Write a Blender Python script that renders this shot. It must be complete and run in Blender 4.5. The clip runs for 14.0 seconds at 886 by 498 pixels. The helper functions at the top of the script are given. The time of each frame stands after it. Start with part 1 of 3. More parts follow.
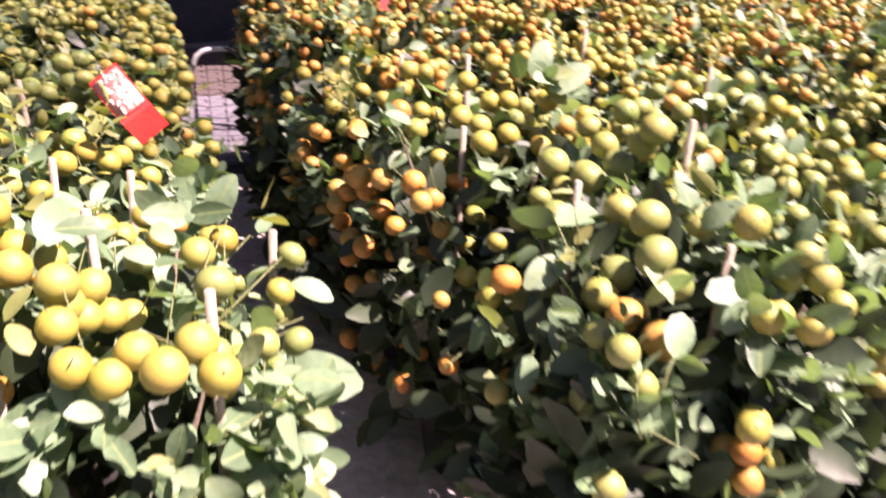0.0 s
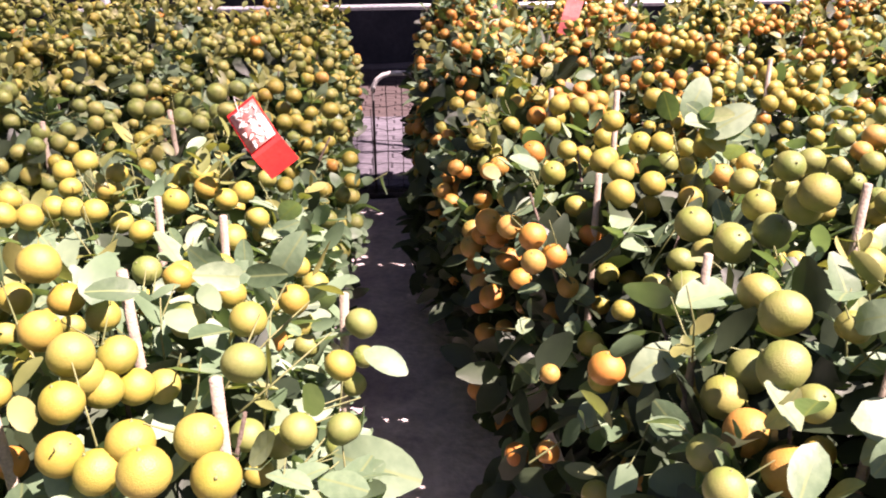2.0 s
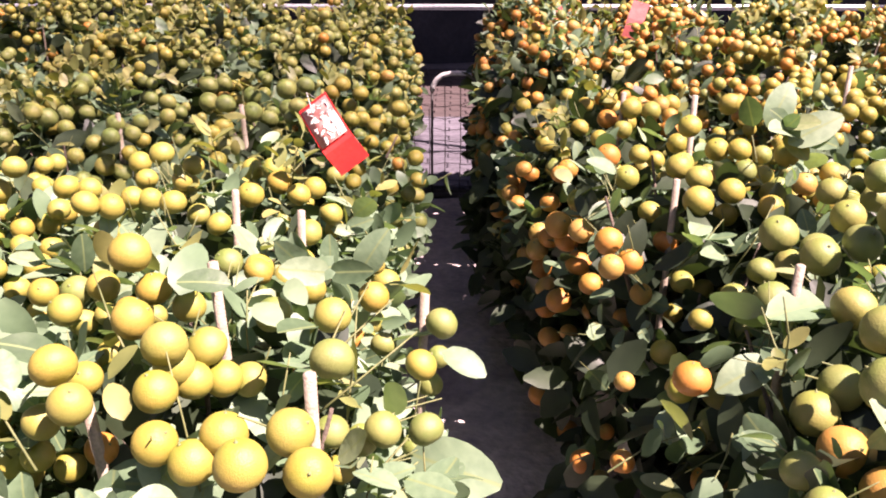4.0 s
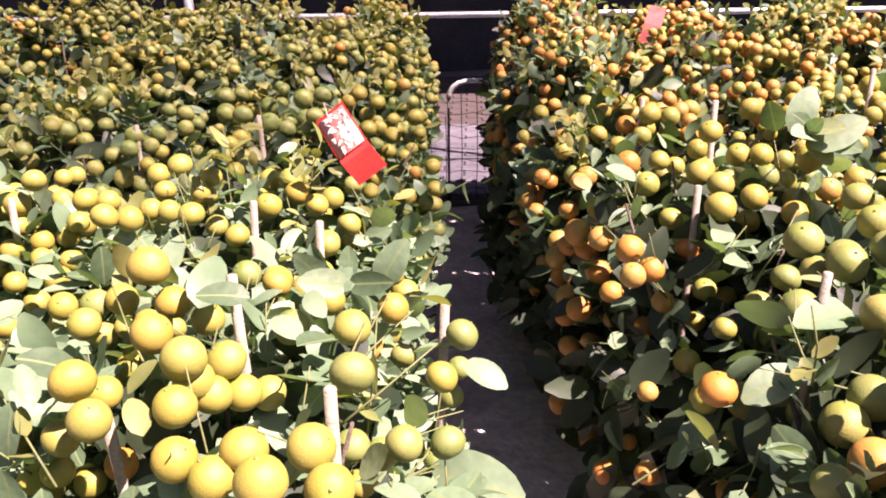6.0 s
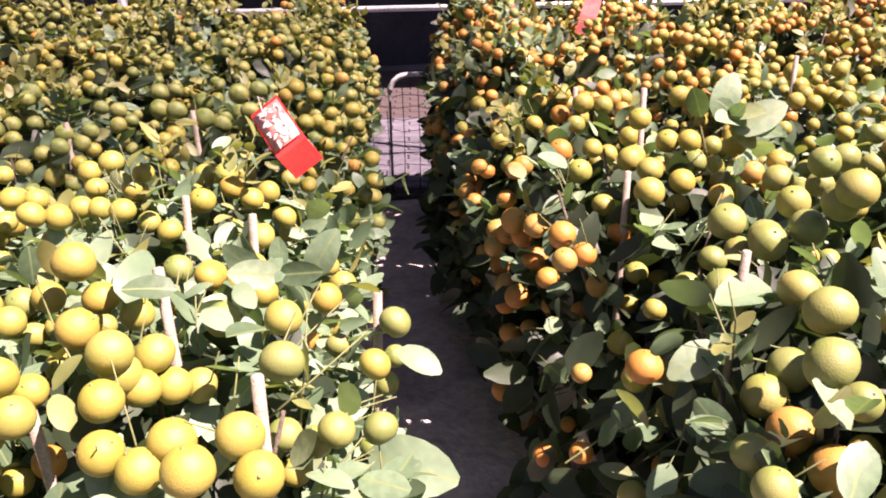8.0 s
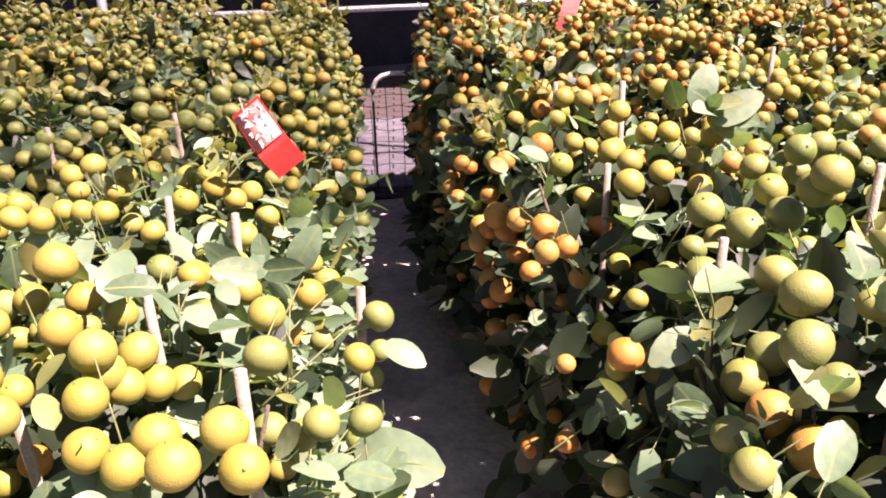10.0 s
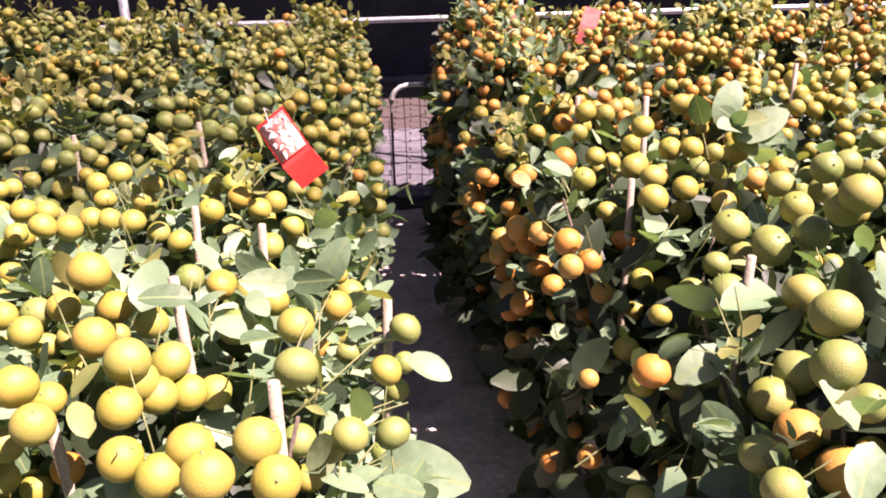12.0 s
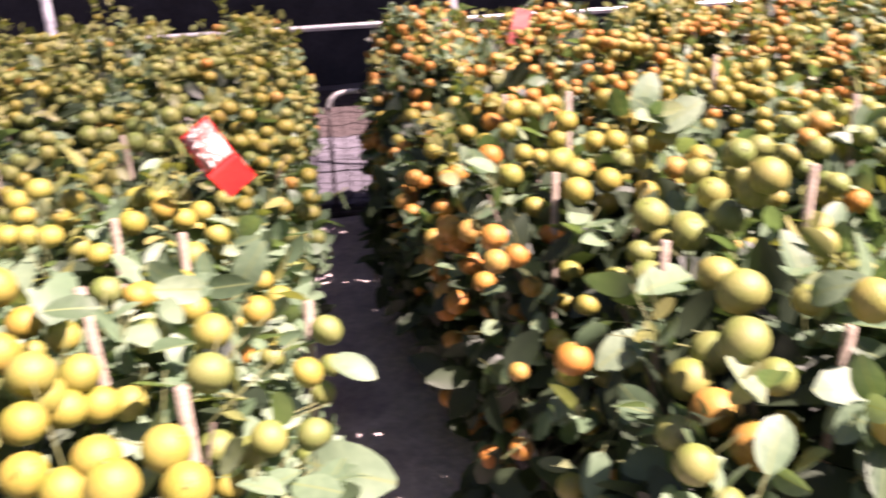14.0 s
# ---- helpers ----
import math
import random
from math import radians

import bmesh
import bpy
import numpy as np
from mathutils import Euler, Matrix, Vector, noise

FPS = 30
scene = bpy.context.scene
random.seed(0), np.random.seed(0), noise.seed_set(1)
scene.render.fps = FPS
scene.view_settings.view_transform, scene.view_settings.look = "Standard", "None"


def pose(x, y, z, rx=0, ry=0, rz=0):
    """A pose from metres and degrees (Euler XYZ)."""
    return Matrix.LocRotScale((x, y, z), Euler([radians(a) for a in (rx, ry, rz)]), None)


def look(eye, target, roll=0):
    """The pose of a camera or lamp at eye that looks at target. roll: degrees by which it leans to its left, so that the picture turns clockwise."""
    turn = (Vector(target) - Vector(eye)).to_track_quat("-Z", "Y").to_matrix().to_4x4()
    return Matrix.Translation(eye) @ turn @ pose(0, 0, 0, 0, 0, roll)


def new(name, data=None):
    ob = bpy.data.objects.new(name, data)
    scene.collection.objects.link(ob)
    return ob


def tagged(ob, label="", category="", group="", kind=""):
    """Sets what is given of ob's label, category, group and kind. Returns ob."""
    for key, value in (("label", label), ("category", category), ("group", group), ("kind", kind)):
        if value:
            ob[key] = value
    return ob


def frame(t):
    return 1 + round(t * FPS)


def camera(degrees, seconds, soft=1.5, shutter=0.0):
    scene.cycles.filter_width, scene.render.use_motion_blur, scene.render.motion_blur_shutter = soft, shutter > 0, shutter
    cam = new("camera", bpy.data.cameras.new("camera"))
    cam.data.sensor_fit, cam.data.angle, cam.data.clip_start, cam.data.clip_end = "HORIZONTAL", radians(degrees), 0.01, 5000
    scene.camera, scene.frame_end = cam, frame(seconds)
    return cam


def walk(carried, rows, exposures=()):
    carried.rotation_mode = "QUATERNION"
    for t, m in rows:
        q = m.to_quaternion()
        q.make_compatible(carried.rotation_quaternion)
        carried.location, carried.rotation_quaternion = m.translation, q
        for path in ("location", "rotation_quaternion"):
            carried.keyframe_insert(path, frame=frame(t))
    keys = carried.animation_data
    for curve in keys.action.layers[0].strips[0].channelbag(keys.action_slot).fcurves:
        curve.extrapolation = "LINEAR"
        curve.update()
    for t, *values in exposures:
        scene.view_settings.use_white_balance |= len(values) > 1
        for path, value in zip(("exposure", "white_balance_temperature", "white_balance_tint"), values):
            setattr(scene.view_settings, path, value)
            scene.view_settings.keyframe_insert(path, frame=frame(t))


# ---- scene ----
cam = camera(55.9, 14.0, soft=1.9, shutter=0.6)
PATH = [
    (0.0, -0.118, -0.118, 1.094, 68.12, -1.42, -16.43),
    (0.5, -0.051, -0.004, 1.096, 69.82, -2.35, -11.03),
    (1.0, -0.003, 0.027, 1.105, 69.35, -1.23, -7.37),
    (1.5, 0.023, 0.001, 1.111, 70.05, -1.27, -3.40),
    (2.0, 0.037, 0.004, 1.105, 69.10, 0.42, -2.48),
    (2.5, 0.024, 0.005, 1.102, 69.32, 0.22, -1.29),
    (3.0, 0.006, 0.009, 1.103, 69.28, -0.44, 0.11),
    (3.5, 0.003, 0.015, 1.099, 68.92, -0.01, 0.41),
    (4.0, -0.006, 0.014, 1.101, 69.18, -0.24, 0.99),
    (6.5, -0.011, 0.025, 1.101, 69.70, 0.77, 2.18),
    (7.0, -0.015, 0.025, 1.101, 69.76, 0.72, 2.40),
    (7.5, -0.007, 0.016, 1.100, 69.83, 0.71, 0.75),
    (8.0, 0.012, 0.012, 1.097, 69.27, 0.86, -1.82),
    (10.5, 0.019, 0.001, 1.093, 69.24, 1.82, -3.01),
    (11.0, 0.013, 0.001, 1.095, 69.58, 1.73, -2.49),
    (11.5, 0.011, 0.001, 1.097, 69.70, 1.45, -2.31),
    (12.0, 0.002, 0.000, 1.099, 69.94, 1.29, -1.97),
    (12.5, 0.000, 0.000, 1.100, 70.20, 1.20, -1.75),
    (13.0, 0.002, 0.001, 1.099, 70.21, 1.59, -1.69),
    (13.5, 0.004, -0.003, 1.098, 70.26, 1.76, -2.10),
    (13.7, 0.009, -0.004, 1.096, 70.26, 1.92, -2.70),
    (13.8, 0.013, -0.005, 1.095, 70.26, 2.05, -3.05),
    (13.9, 0.024, -0.006, 1.092, 70.27, 2.35, -4.20),
    (14.0, 0.040, -0.007, 1.088, 70.27, 2.75, -5.90),
]
walk(cam, [(t, pose(x, y, z, rx, ry, rz)) for t, x, y, z, rx, ry, rz in PATH], exposures=[(0.0, 2.42, 7050, 49), (0.5, 2.42, 7050, 49), (1.2, 2.3, 7050, 49), (3.0, 2.2, 7050, 49), (14.0, 2.2, 7050, 49)])

# ---- daylight ----
TO_SUN = Vector((0.47, -0.26, 0.86)).normalized()
world = bpy.data.worlds.new("world")
scene.world = world
world.use_nodes = True
sky = world.node_tree.nodes.new("ShaderNodeTexSky")
sky.sky_type, sky.sun_disc = "NISHITA", False
sky.sun_elevation = math.asin(TO_SUN.z)
sky.sun_rotation = math.atan2(TO_SUN.x, TO_SUN.y)
world.node_tree.links.new(sky.outputs[0], world.node_tree.nodes["Background"].inputs[0])
world.node_tree.nodes["Background"].inputs[1].default_value = 0.037
sun = new("sun", bpy.data.lights.new("sun", "SUN"))
sun.data.energy, sun.data.angle, sun.data.color = 5.0, radians(0.6), (1.0, 0.95, 0.86)
sun.matrix_world = look(TO_SUN * 12, (0, 0, 0))


# ---- materials ----
def material(name, rough=0.6, metal=0.0, spec=0.5):
    m = bpy.data.materials.new(name)
    m.use_nodes = True
    b = m.node_tree.nodes["Principled BSDF"]
    b.inputs["Roughness"].default_value, b.inputs["Metallic"].default_value = rough, metal
    b.inputs["Specular IOR Level"].default_value = spec
    return m, m.node_tree.nodes, m.node_tree.links, b


def ramp(nodes, stops):
    r = nodes.new("ShaderNodeValToRGB")
    while len(r.color_ramp.elements) < len(stops):
        r.color_ramp.elements.new(0.5)
    for e, (p, c) in zip(r.color_ramp.elements, stops):
        e.position, e.color = p, (*c, 1)
    return r


def noise_tex(nodes, links, scale, detail=4.0, object_space=True):
    n = nodes.new("ShaderNodeTexNoise")
    n.inputs["Scale"].default_value, n.inputs["Detail"].default_value = scale, detail
    if object_space:
        c = nodes.new("ShaderNodeTexCoord")
        links.new(c.outputs["Object"], n.inputs["Vector"])
    return n


def bump(nodes, links, b, source, strength, distance):
    k = nodes.new("ShaderNodeBump")
    k.inputs["Strength"].default_value, k.inputs["Distance"].default_value = strength, distance
    links.new(source, k.inputs["Height"])
    links.new(k.outputs[0], b.inputs["Normal"])


def mix(nodes, links, fac, a, b, mode="MIX"):
    m = nodes.new("ShaderNodeMix")
    m.data_type, m.blend_type = "RGBA", mode
    for socket, value in ((m.inputs[0], fac), (m.inputs[6], a), (m.inputs[7], b)):
        if isinstance(value, (int, float)):
            socket.default_value = value
        elif isinstance(value, tuple):
            socket.default_value = (*value, 1)
        else:
            links.new(value, socket)
    return m.outputs[2]


def plain(name, stops, scale, rough=0.6, metal=0.0, bump_size=0.0, spec=0.5):
    """A surface mottled at two scales."""
    m, nodes, links, b = material(name, rough, metal, spec)
    big, fine = noise_tex(nodes, links, scale, 5), noise_tex(nodes, links, scale * 9, 3)
    r = ramp(nodes, stops)
    links.new(big.outputs["Fac"], r.inputs[0])
    shade = ramp(nodes, [(0.3, (0.75, 0.75, 0.75)), (0.7, (1.1, 1.1, 1.1))])
    links.new(fine.outputs["Fac"], shade.inputs[0])
    links.new(mix(nodes, links, 1.0, r.outputs[0], shade.outputs[0], "MULTIPLY"), b.inputs["Base Color"])
    if bump_size:
        bump(nodes, links, b, fine.outputs["Fac"], 0.6, bump_size)
    return m


def fruit_skin(name, stops, island=False):
    m, nodes, links, b = material(name, 0.52, spec=0.42)
    if island:
        g = nodes.new("ShaderNodeNewGeometry").outputs["Random Per Island"]
    else:
        g = nodes.new("ShaderNodeObjectInfo").outputs["Random"]
    r = ramp(nodes, stops)
    links.new(g, r.inputs[0])
    blush = noise_tex(nodes, links, 1.3, 3)
    spots = noise_tex(nodes, links, 16.0, 2)
    k = ramp(nodes, [(0.35, (0.86, 0.92, 0.8)), (0.65, (1.05, 1.0, 1.0))])
    links.new(blush.outputs["Fac"], k.inputs[0])
    c = mix(nodes, links, 1.0, r.outputs[0], k.outputs[0], "MULTIPLY")
    pores = ramp(nodes, [(0.36, (0.84, 0.86, 0.78)), (0.5, (1.02, 1.01, 1.0))])
    links.new(spots.outputs["Fac"], pores.inputs[0])
    c = mix(nodes, links, 0.4, c, pores.outputs[0], "MULTIPLY")
    if not island:
        # greener round the stalk
        at = nodes.new("ShaderNodeTexCoord")
        split = nodes.new("ShaderNodeSeparateXYZ")
        links.new(at.outputs["Object"], split.inputs[0])
        cap = ramp(nodes, [(0.45, (1.0, 1.0, 1.0)), (0.95, (0.8, 0.95, 0.75))])
        links.new(split.outputs["Z"], cap.inputs[0])
        c = mix(nodes, links, 1.0, c, cap.outputs[0], "MULTIPLY")
    links.new(c, b.inputs["Base Color"])
    bump(nodes, links, b, spots.outputs["Fac"], 0.16, 0.02)
    return m


def leaf_skin(name, stops, island=True, gloss=0.5):
    m, nodes, links, b = material(name, gloss, spec=0.45)
    if island:
        g = nodes.new("ShaderNodeNewGeometry").outputs["Random Per Island"]
    else:
        g = nodes.new("ShaderNodeObjectInfo").outputs["Random"]
    r = ramp(nodes, stops)
    links.new(g, r.inputs[0])
    mottle = noise_tex(nodes, links, 45.0, 3)
    k = ramp(nodes, [(0.3, (0.8, 0.85, 0.8)), (0.7, (1.12, 1.1, 1.05))])
    links.new(mottle.outputs["Fac"], k.inputs[0])
    c = mix(nodes, links, 1.0, r.outputs[0], k.outputs[0], "MULTIPLY")
    if not island:
        # the midrib and side veins of a leaf that lies along its own x axis
        at = nodes.new("ShaderNodeTexCoord")
        split = nodes.new("ShaderNodeSeparateXYZ")
        links.new(at.outputs["Object"], split.inputs[0])
        wide = nodes.new("ShaderNodeMath")
        wide.operation = "ABSOLUTE"
        links.new(split.outputs["Y"], wide.inputs[0])
        rib = ramp(nodes, [(0.006, (0.85, 0.85, 0.85)), (0.03, (0, 0, 0))])
        links.new(wide.outputs[0], rib.inputs[0])
        c = mix(nodes, links, rib.outputs[0], c, (0.2, 0.26, 0.11))
        mottle.inputs["Scale"].default_value = 6.0
    links.new(c, b.inputs["Base Color"])
    bump(nodes, links, b, mottle.outputs["Fac"], 0.2, 0.003)
    t = nodes.new("ShaderNodeBsdfTranslucent")
    links.new(mix(nodes, links, 1.0, c, (1.0, 1.15, 0.45), "MULTIPLY"), t.inputs[0])
    s = nodes.new("ShaderNodeMixShader")
    s.inputs[0].default_value = 0.32
    links.new(b.outputs[0], s.inputs[1])
    links.new(t.outputs[0], s.inputs[2])
    links.new(s.outputs[0], nodes["Material Output"].inputs[0])
    return m


YELLOW = [(0.0, (0.262, 0.228, 0.045)), (0.5, (0.278, 0.23, 0.04)), (0.85, (0.235, 0.226, 0.052)), (1.0, (0.3, 0.212, 0.036))]
GREEN = [(0.0, (0.148, 0.18, 0.052)), (0.5, (0.198, 0.214, 0.06)), (1.0, (0.25, 0.226, 0.056))]
ORANGE = [(0.0, (0.4, 0.155, 0.028)), (0.5, (0.41, 0.195, 0.036)), (1.0, (0.35, 0.215, 0.055))]
SKIN = {
    "yellow": fruit_skin("yellow_fruit_skin", YELLOW),
    "green": fruit_skin("green_fruit_skin", GREEN),
    "orange": fruit_skin("orange_fruit_skin", ORANGE),
}
SKIN_MASS = {
    "yellow": fruit_skin("yellow_fruit_skin_mass", YELLOW, island=True),
    "green": fruit_skin("green_fruit_skin_mass", GREEN, island=True),
    "orange": fruit_skin("orange_fruit_skin_mass", ORANGE, island=True),
}
LEAF = [(0.0, (0.062, 0.108, 0.055)), (0.35, (0.125, 0.205, 0.115)), (0.7, (0.168, 0.255, 0.155)), (0.92, (0.205, 0.285, 0.18)), (1.0, (0.25, 0.255, 0.09))]
M_LEAF = leaf_skin("leaf_green", LEAF)
M_LEAF_ONE = leaf_skin("leaf_green_single", LEAF, island=False)
M_YOUNG = leaf_skin("leaf_young", [(0.0, (0.16, 0.19, 0.06)), (1.0, (0.27, 0.26, 0.09))])
# darker copy of the leaf colour, with the crown's inner shade put in
M_INNER = leaf_skin("leaf_inner_shade", [(0.0, (0.02, 0.035, 0.018)), (1.0, (0.045, 0.07, 0.035))])
M_TWIG = plain("green_twig", [(0.3, (0.1, 0.13, 0.04)), (0.7, (0.16, 0.17, 0.06))], 30, 0.7)
M_BARK = plain("bark", [(0.3, (0.06, 0.045, 0.03)), (0.7, (0.13, 0.1, 0.07))], 25, 0.85, bump_size=0.004)
M_CANE = plain("bamboo_cane", [(0.3, (0.22, 0.18, 0.125)), (0.7, (0.36, 0.31, 0.235))], 40, 0.6, bump_size=0.002)
M_POT = plain("black_plastic", [(0.3, (0.012, 0.012, 0.013)), (0.7, (0.03, 0.028, 0.027))], 12, 0.5)
M_SOIL = plain("potting_soil", [(0.3, (0.02, 0.014, 0.01)), (0.7, (0.05, 0.035, 0.025))], 30, 0.95, bump_size=0.01)
# ground kept darker than the path, to cut light bounced onto the crowns
M_GROUND = plain("trodden_earth", [(0.25, (0.1, 0.085, 0.088)), (0.45, (0.14, 0.122, 0.126)), (0.6, (0.18, 0.16, 0.163)), (0.8, (0.12, 0.105, 0.11))], 3.2, 0.9, bump_size=0.012)
M_PATH = plain("brightened_earth", [(0.25, (0.32, 0.265, 0.27)), (0.42, (0.43, 0.36, 0.365)), (0.58, (0.6, 0.52, 0.5)), (0.75, (0.38, 0.32, 0.325))], 4.5, 0.9, bump_size=0.012)
M_STEEL = plain("galvanised_steel", [(0.3, (0.5, 0.5, 0.52)), (0.7, (0.68, 0.68, 0.7))], 8, 0.45, metal=0.6)
M_WIRE = plain("dark_wire", [(0.3, (0.04, 0.035, 0.035)), (0.7, (0.09, 0.075, 0.07))], 30, 0.6, metal=0.3)
M_WHITE = plain("white_paint", [(0.3, (0.68, 0.67, 0.66)), (0.7, (0.8, 0.79, 0.78))], 12, 0.5)
M_BRICK = plain("paving_brick", [(0.3, (0.075, 0.07, 0.083)), (0.7, (0.115, 0.108, 0.128))], 6, 0.85, bump_size=0.004)
# red brick, also darkened to stand in for shade under the awning
M_BRICK_RED = plain("red_paving_brick", [(0.3, (0.04, 0.028, 0.027)), (0.7, (0.06, 0.042, 0.039))], 6, 0.85, bump_size=0.004)
M_DARK = plain("shade_black_cloth", [(0.3, (0.012, 0.012, 0.016)), (0.7, (0.035, 0.033, 0.04))], 3, 0.9, bump_size=0.01)
M_WALL = plain("grey_plaster", [(0.3, (0.16, 0.15, 0.15)), (0.7, (0.22, 0.21, 0.2))], 1.5, 0.9, bump_size=0.01)
M_YELLOW = plain("yellow_paint", [(0.3, (0.75, 0.42, 0.03)), (0.7, (0.85, 0.5, 0.05))], 10, 0.5)
M_RED = plain("red_paper", [(0.3, (0.72, 0.03, 0.025)), (0.7, (0.82, 0.05, 0.035))], 20, 0.45)
M_PINK = plain("faded_red_paper", [(0.3, (0.5, 0.11, 0.1)), (0.7, (0.6, 0.16, 0.14))], 20, 0.5)
M_GLARE = plain("rosy_glare", [(0.3, (0.75, 0.24, 0.2)), (0.7, (0.82, 0.36, 0.31))], 60, 0.4)
M_PRINT = plain("pale_print", [(0.3, (0.82, 0.7, 0.62)), (0.7, (0.88, 0.8, 0.72))], 40, 0.4)


# ---- building helpers ----
def part(name, data, mat, parent=None, label="", at=None, smooth=True):
    """Links a bmesh, a mesh, or (vertices, faces) as one object under parent."""
    if isinstance(data, bpy.types.Mesh):
        me = data
    else:
        me = bpy.data.meshes.new(name)
        if isinstance(data, bmesh.types.BMesh):
            data.to_mesh(me)
            data.free()
        else:
            me.from_pydata(data[0], [], data[1])
        me.materials.append(mat)
        me.shade_smooth() if smooth else me.shade_flat()
    ob = new(name, me)
    if at is not None:
        ob.matrix_basis = at
    if parent is not None:
        ob.parent = parent
    if label:
        ob["label"] = label
    return ob


def lathe(profile, n=20):
    v, f = [], []
    for r, z in profile:
        v += [(r * math.cos(2 * math.pi * i / n), r * math.sin(2 * math.pi * i / n), z) for i in range(n)]
    for k in range(len(profile) - 1):
        f += [(k * n + i, k * n + (i + 1) % n, (k + 1) * n + (i + 1) % n, (k + 1) * n + i) for i in range(n)]
    f.append(tuple(range(n))[::-1])
    f.append(tuple(range((len(profile) - 1) * n, len(profile) * n)))
    return v, f


def tube(points, radii, n=6, base=0):
    """Vertices and faces of a tube along points."""
    v, f = [], []
    points = [Vector(p) for p in points]
    for k, p in enumerate(points):
        d = (points[min(k + 1, len(points) - 1)] - points[max(k - 1, 0)]).normalized()
        a = d.cross(Vector((0.31, 0.87, 0.2))).normalized()
        b = d.cross(a)
        r = radii[k] if isinstance(radii, (list, tuple)) else radii
        v += [tuple(p + r * (math.cos(2 * math.pi * i / n) * a + math.sin(2 * math.pi * i / n) * b)) for i in range(n)]
    for k in range(len(points) - 1):
        f += [tuple(base + q for q in (k * n + i, k * n + (i + 1) % n, (k + 1) * n + (i + 1) % n, (k + 1) * n + i)) for i in range(n)]
    f += [tuple(base + i for i in range(n))[::-1], tuple(base + (len(points) - 1) * n + i for i in range(n))]
    return v, f


def tubes(list_of):
    v, f = [], []
    for points, radii, n in list_of:
        a, b = tube(points, radii, n, len(v))
        v += a
        f += b
    return v, f


def slab(sx, sy, sz, bevel=0.003):
    bm = bmesh.new()
    bmesh.ops.create_cube(bm, size=1.0)
    bmesh.ops.scale(bm, vec=(sx, sy, sz), verts=bm.verts)
    if bevel:
        bmesh.ops.bevel(bm, geom=bm.edges[:], offset=bevel, segments=1, affect="EDGES")
    return bm


# ---- leaves and fruit, unit shapes ----
def leaf_template(length_steps, fold, droop, wave, narrow=1.0):
    """A leaf one unit long along x, folded along its midrib, with a rounded tip."""
    v, f = [], []
    for i in range(length_steps + 1):
        s = i / length_steps
        w = 0.29 * narrow * max(0.0, math.sin(math.pi * (0.04 + 0.93 * s ** 0.95))) ** 0.6 if 0 < i < length_steps else (0.015 if i == 0 else 0.05)
        z = -droop * s * s
        side = wave * math.sin(5 * s + 1)
        v += [(s, -w, z + fold * w + side * w), (s, 0, z), (s, w, z + fold * w - side * w)]
    for i in range(length_steps):
        a = 3 * i
        f += [(a, a + 3, a + 4, a + 1), (a + 1, a + 4, a + 5, a + 2)]
    return np.array(v), np.array(f)


LEAF_NEAR = [leaf_template(7, fo, dr, wa, na) for fo, dr, wa, na in ((0.25, 0.15, 0.1, 1.0), (0.1, 0.3, -0.15, 1.1), (0.4, 0.05, 0.05, 0.85), (0.2, -0.12, 0.12, 0.95))]
LEAF_FAR = [leaf_template(4, 0.25, 0.15, 0.1), leaf_template(4, 0.15, 0.3, 0.0, 0.85)]
LEAF_MESH = []
for points, faces in LEAF_NEAR:
    me = bpy.data.meshes.new("leaf")
    me.from_pydata(points.tolist(), [], faces.tolist())
    me.materials.append(M_LEAF_ONE)
    me.shade_smooth()
    LEAF_MESH.append(me)


def fruit_mesh(mat, around, rings, squash):
    """A round fruit of radius one with a dimple and a small button where the stalk was."""
    v, f = [(0, 0, 0.93 * squash)], []
    for k in range(1, rings):
        a = math.pi * k / rings
        r = math.sin(a) * (1 + 0.02 * math.cos(3 * a))
        z = math.cos(a) * squash - (0.05 if k == rings - 1 else 0) * -1
        v += [(r * math.cos(2 * math.pi * i / around), r * math.sin(2 * math.pi * i / around), z) for i in range(around)]
    v.append((0, 0, -0.92 * squash))
    f += [(0, 1 + i, 1 + (i + 1) % around) for i in range(around)]
    for k in range(rings - 2):
        b = 1 + k * around
        f += [(b + i, b + around + i, b + around + (i + 1) % around, b + (i + 1) % around) for i in range(around)]
    b = 1 + (rings - 2) * around
    f += [(b + i, len(v) - 1, b + (i + 1) % around) for i in range(around)]
    skin = len(f)
    if rings > 8:
        n = len(v)
        v += [(q * math.cos(1.047 * i + q), q * math.sin(1.047 * i + q), 0.955 * squash + 0.05 * (q < 0.1)) for q in (0.1, 0.05) for i in range(6)] + [(0.02, 0, 1.12 * squash)]
        f += [(n + i, n + (i + 1) % 6, n + 6 + (i + 1) % 6, n + 6 + i) for i in range(6)] + [(n + 6 + i, n + 6 + (i + 1) % 6, n + 12) for i in range(6)]
    me = bpy.data.meshes.new("fruit")
    me.from_pydata(v, [], f)
    me.materials.append(mat)
    me.materials.append(M_TWIG)
    me.shade_smooth()
    for face in me.polygons[skin:]:
        face.material_index = 1
    return me


FRUIT_NEAR = {k: [fruit_mesh(m, 20, 12, q) for q in (0.9, 0.97)] for k, m in SKIN.items()}
FRUIT_FAR = {k: [fruit_mesh(m, 10, 7, q) for q in (0.9, 0.97)] for k, m in SKIN.items()}
rng = np.random.default_rng(7)


def unit(a):
    return a / np.maximum(np.linalg.norm(a, axis=-1, keepdims=True), 1e-9)


def leaf_frames(axis, normal):
    x = unit(axis)
    y = unit(np.cross(normal, x))
    return x, y, np.cross(x, y)


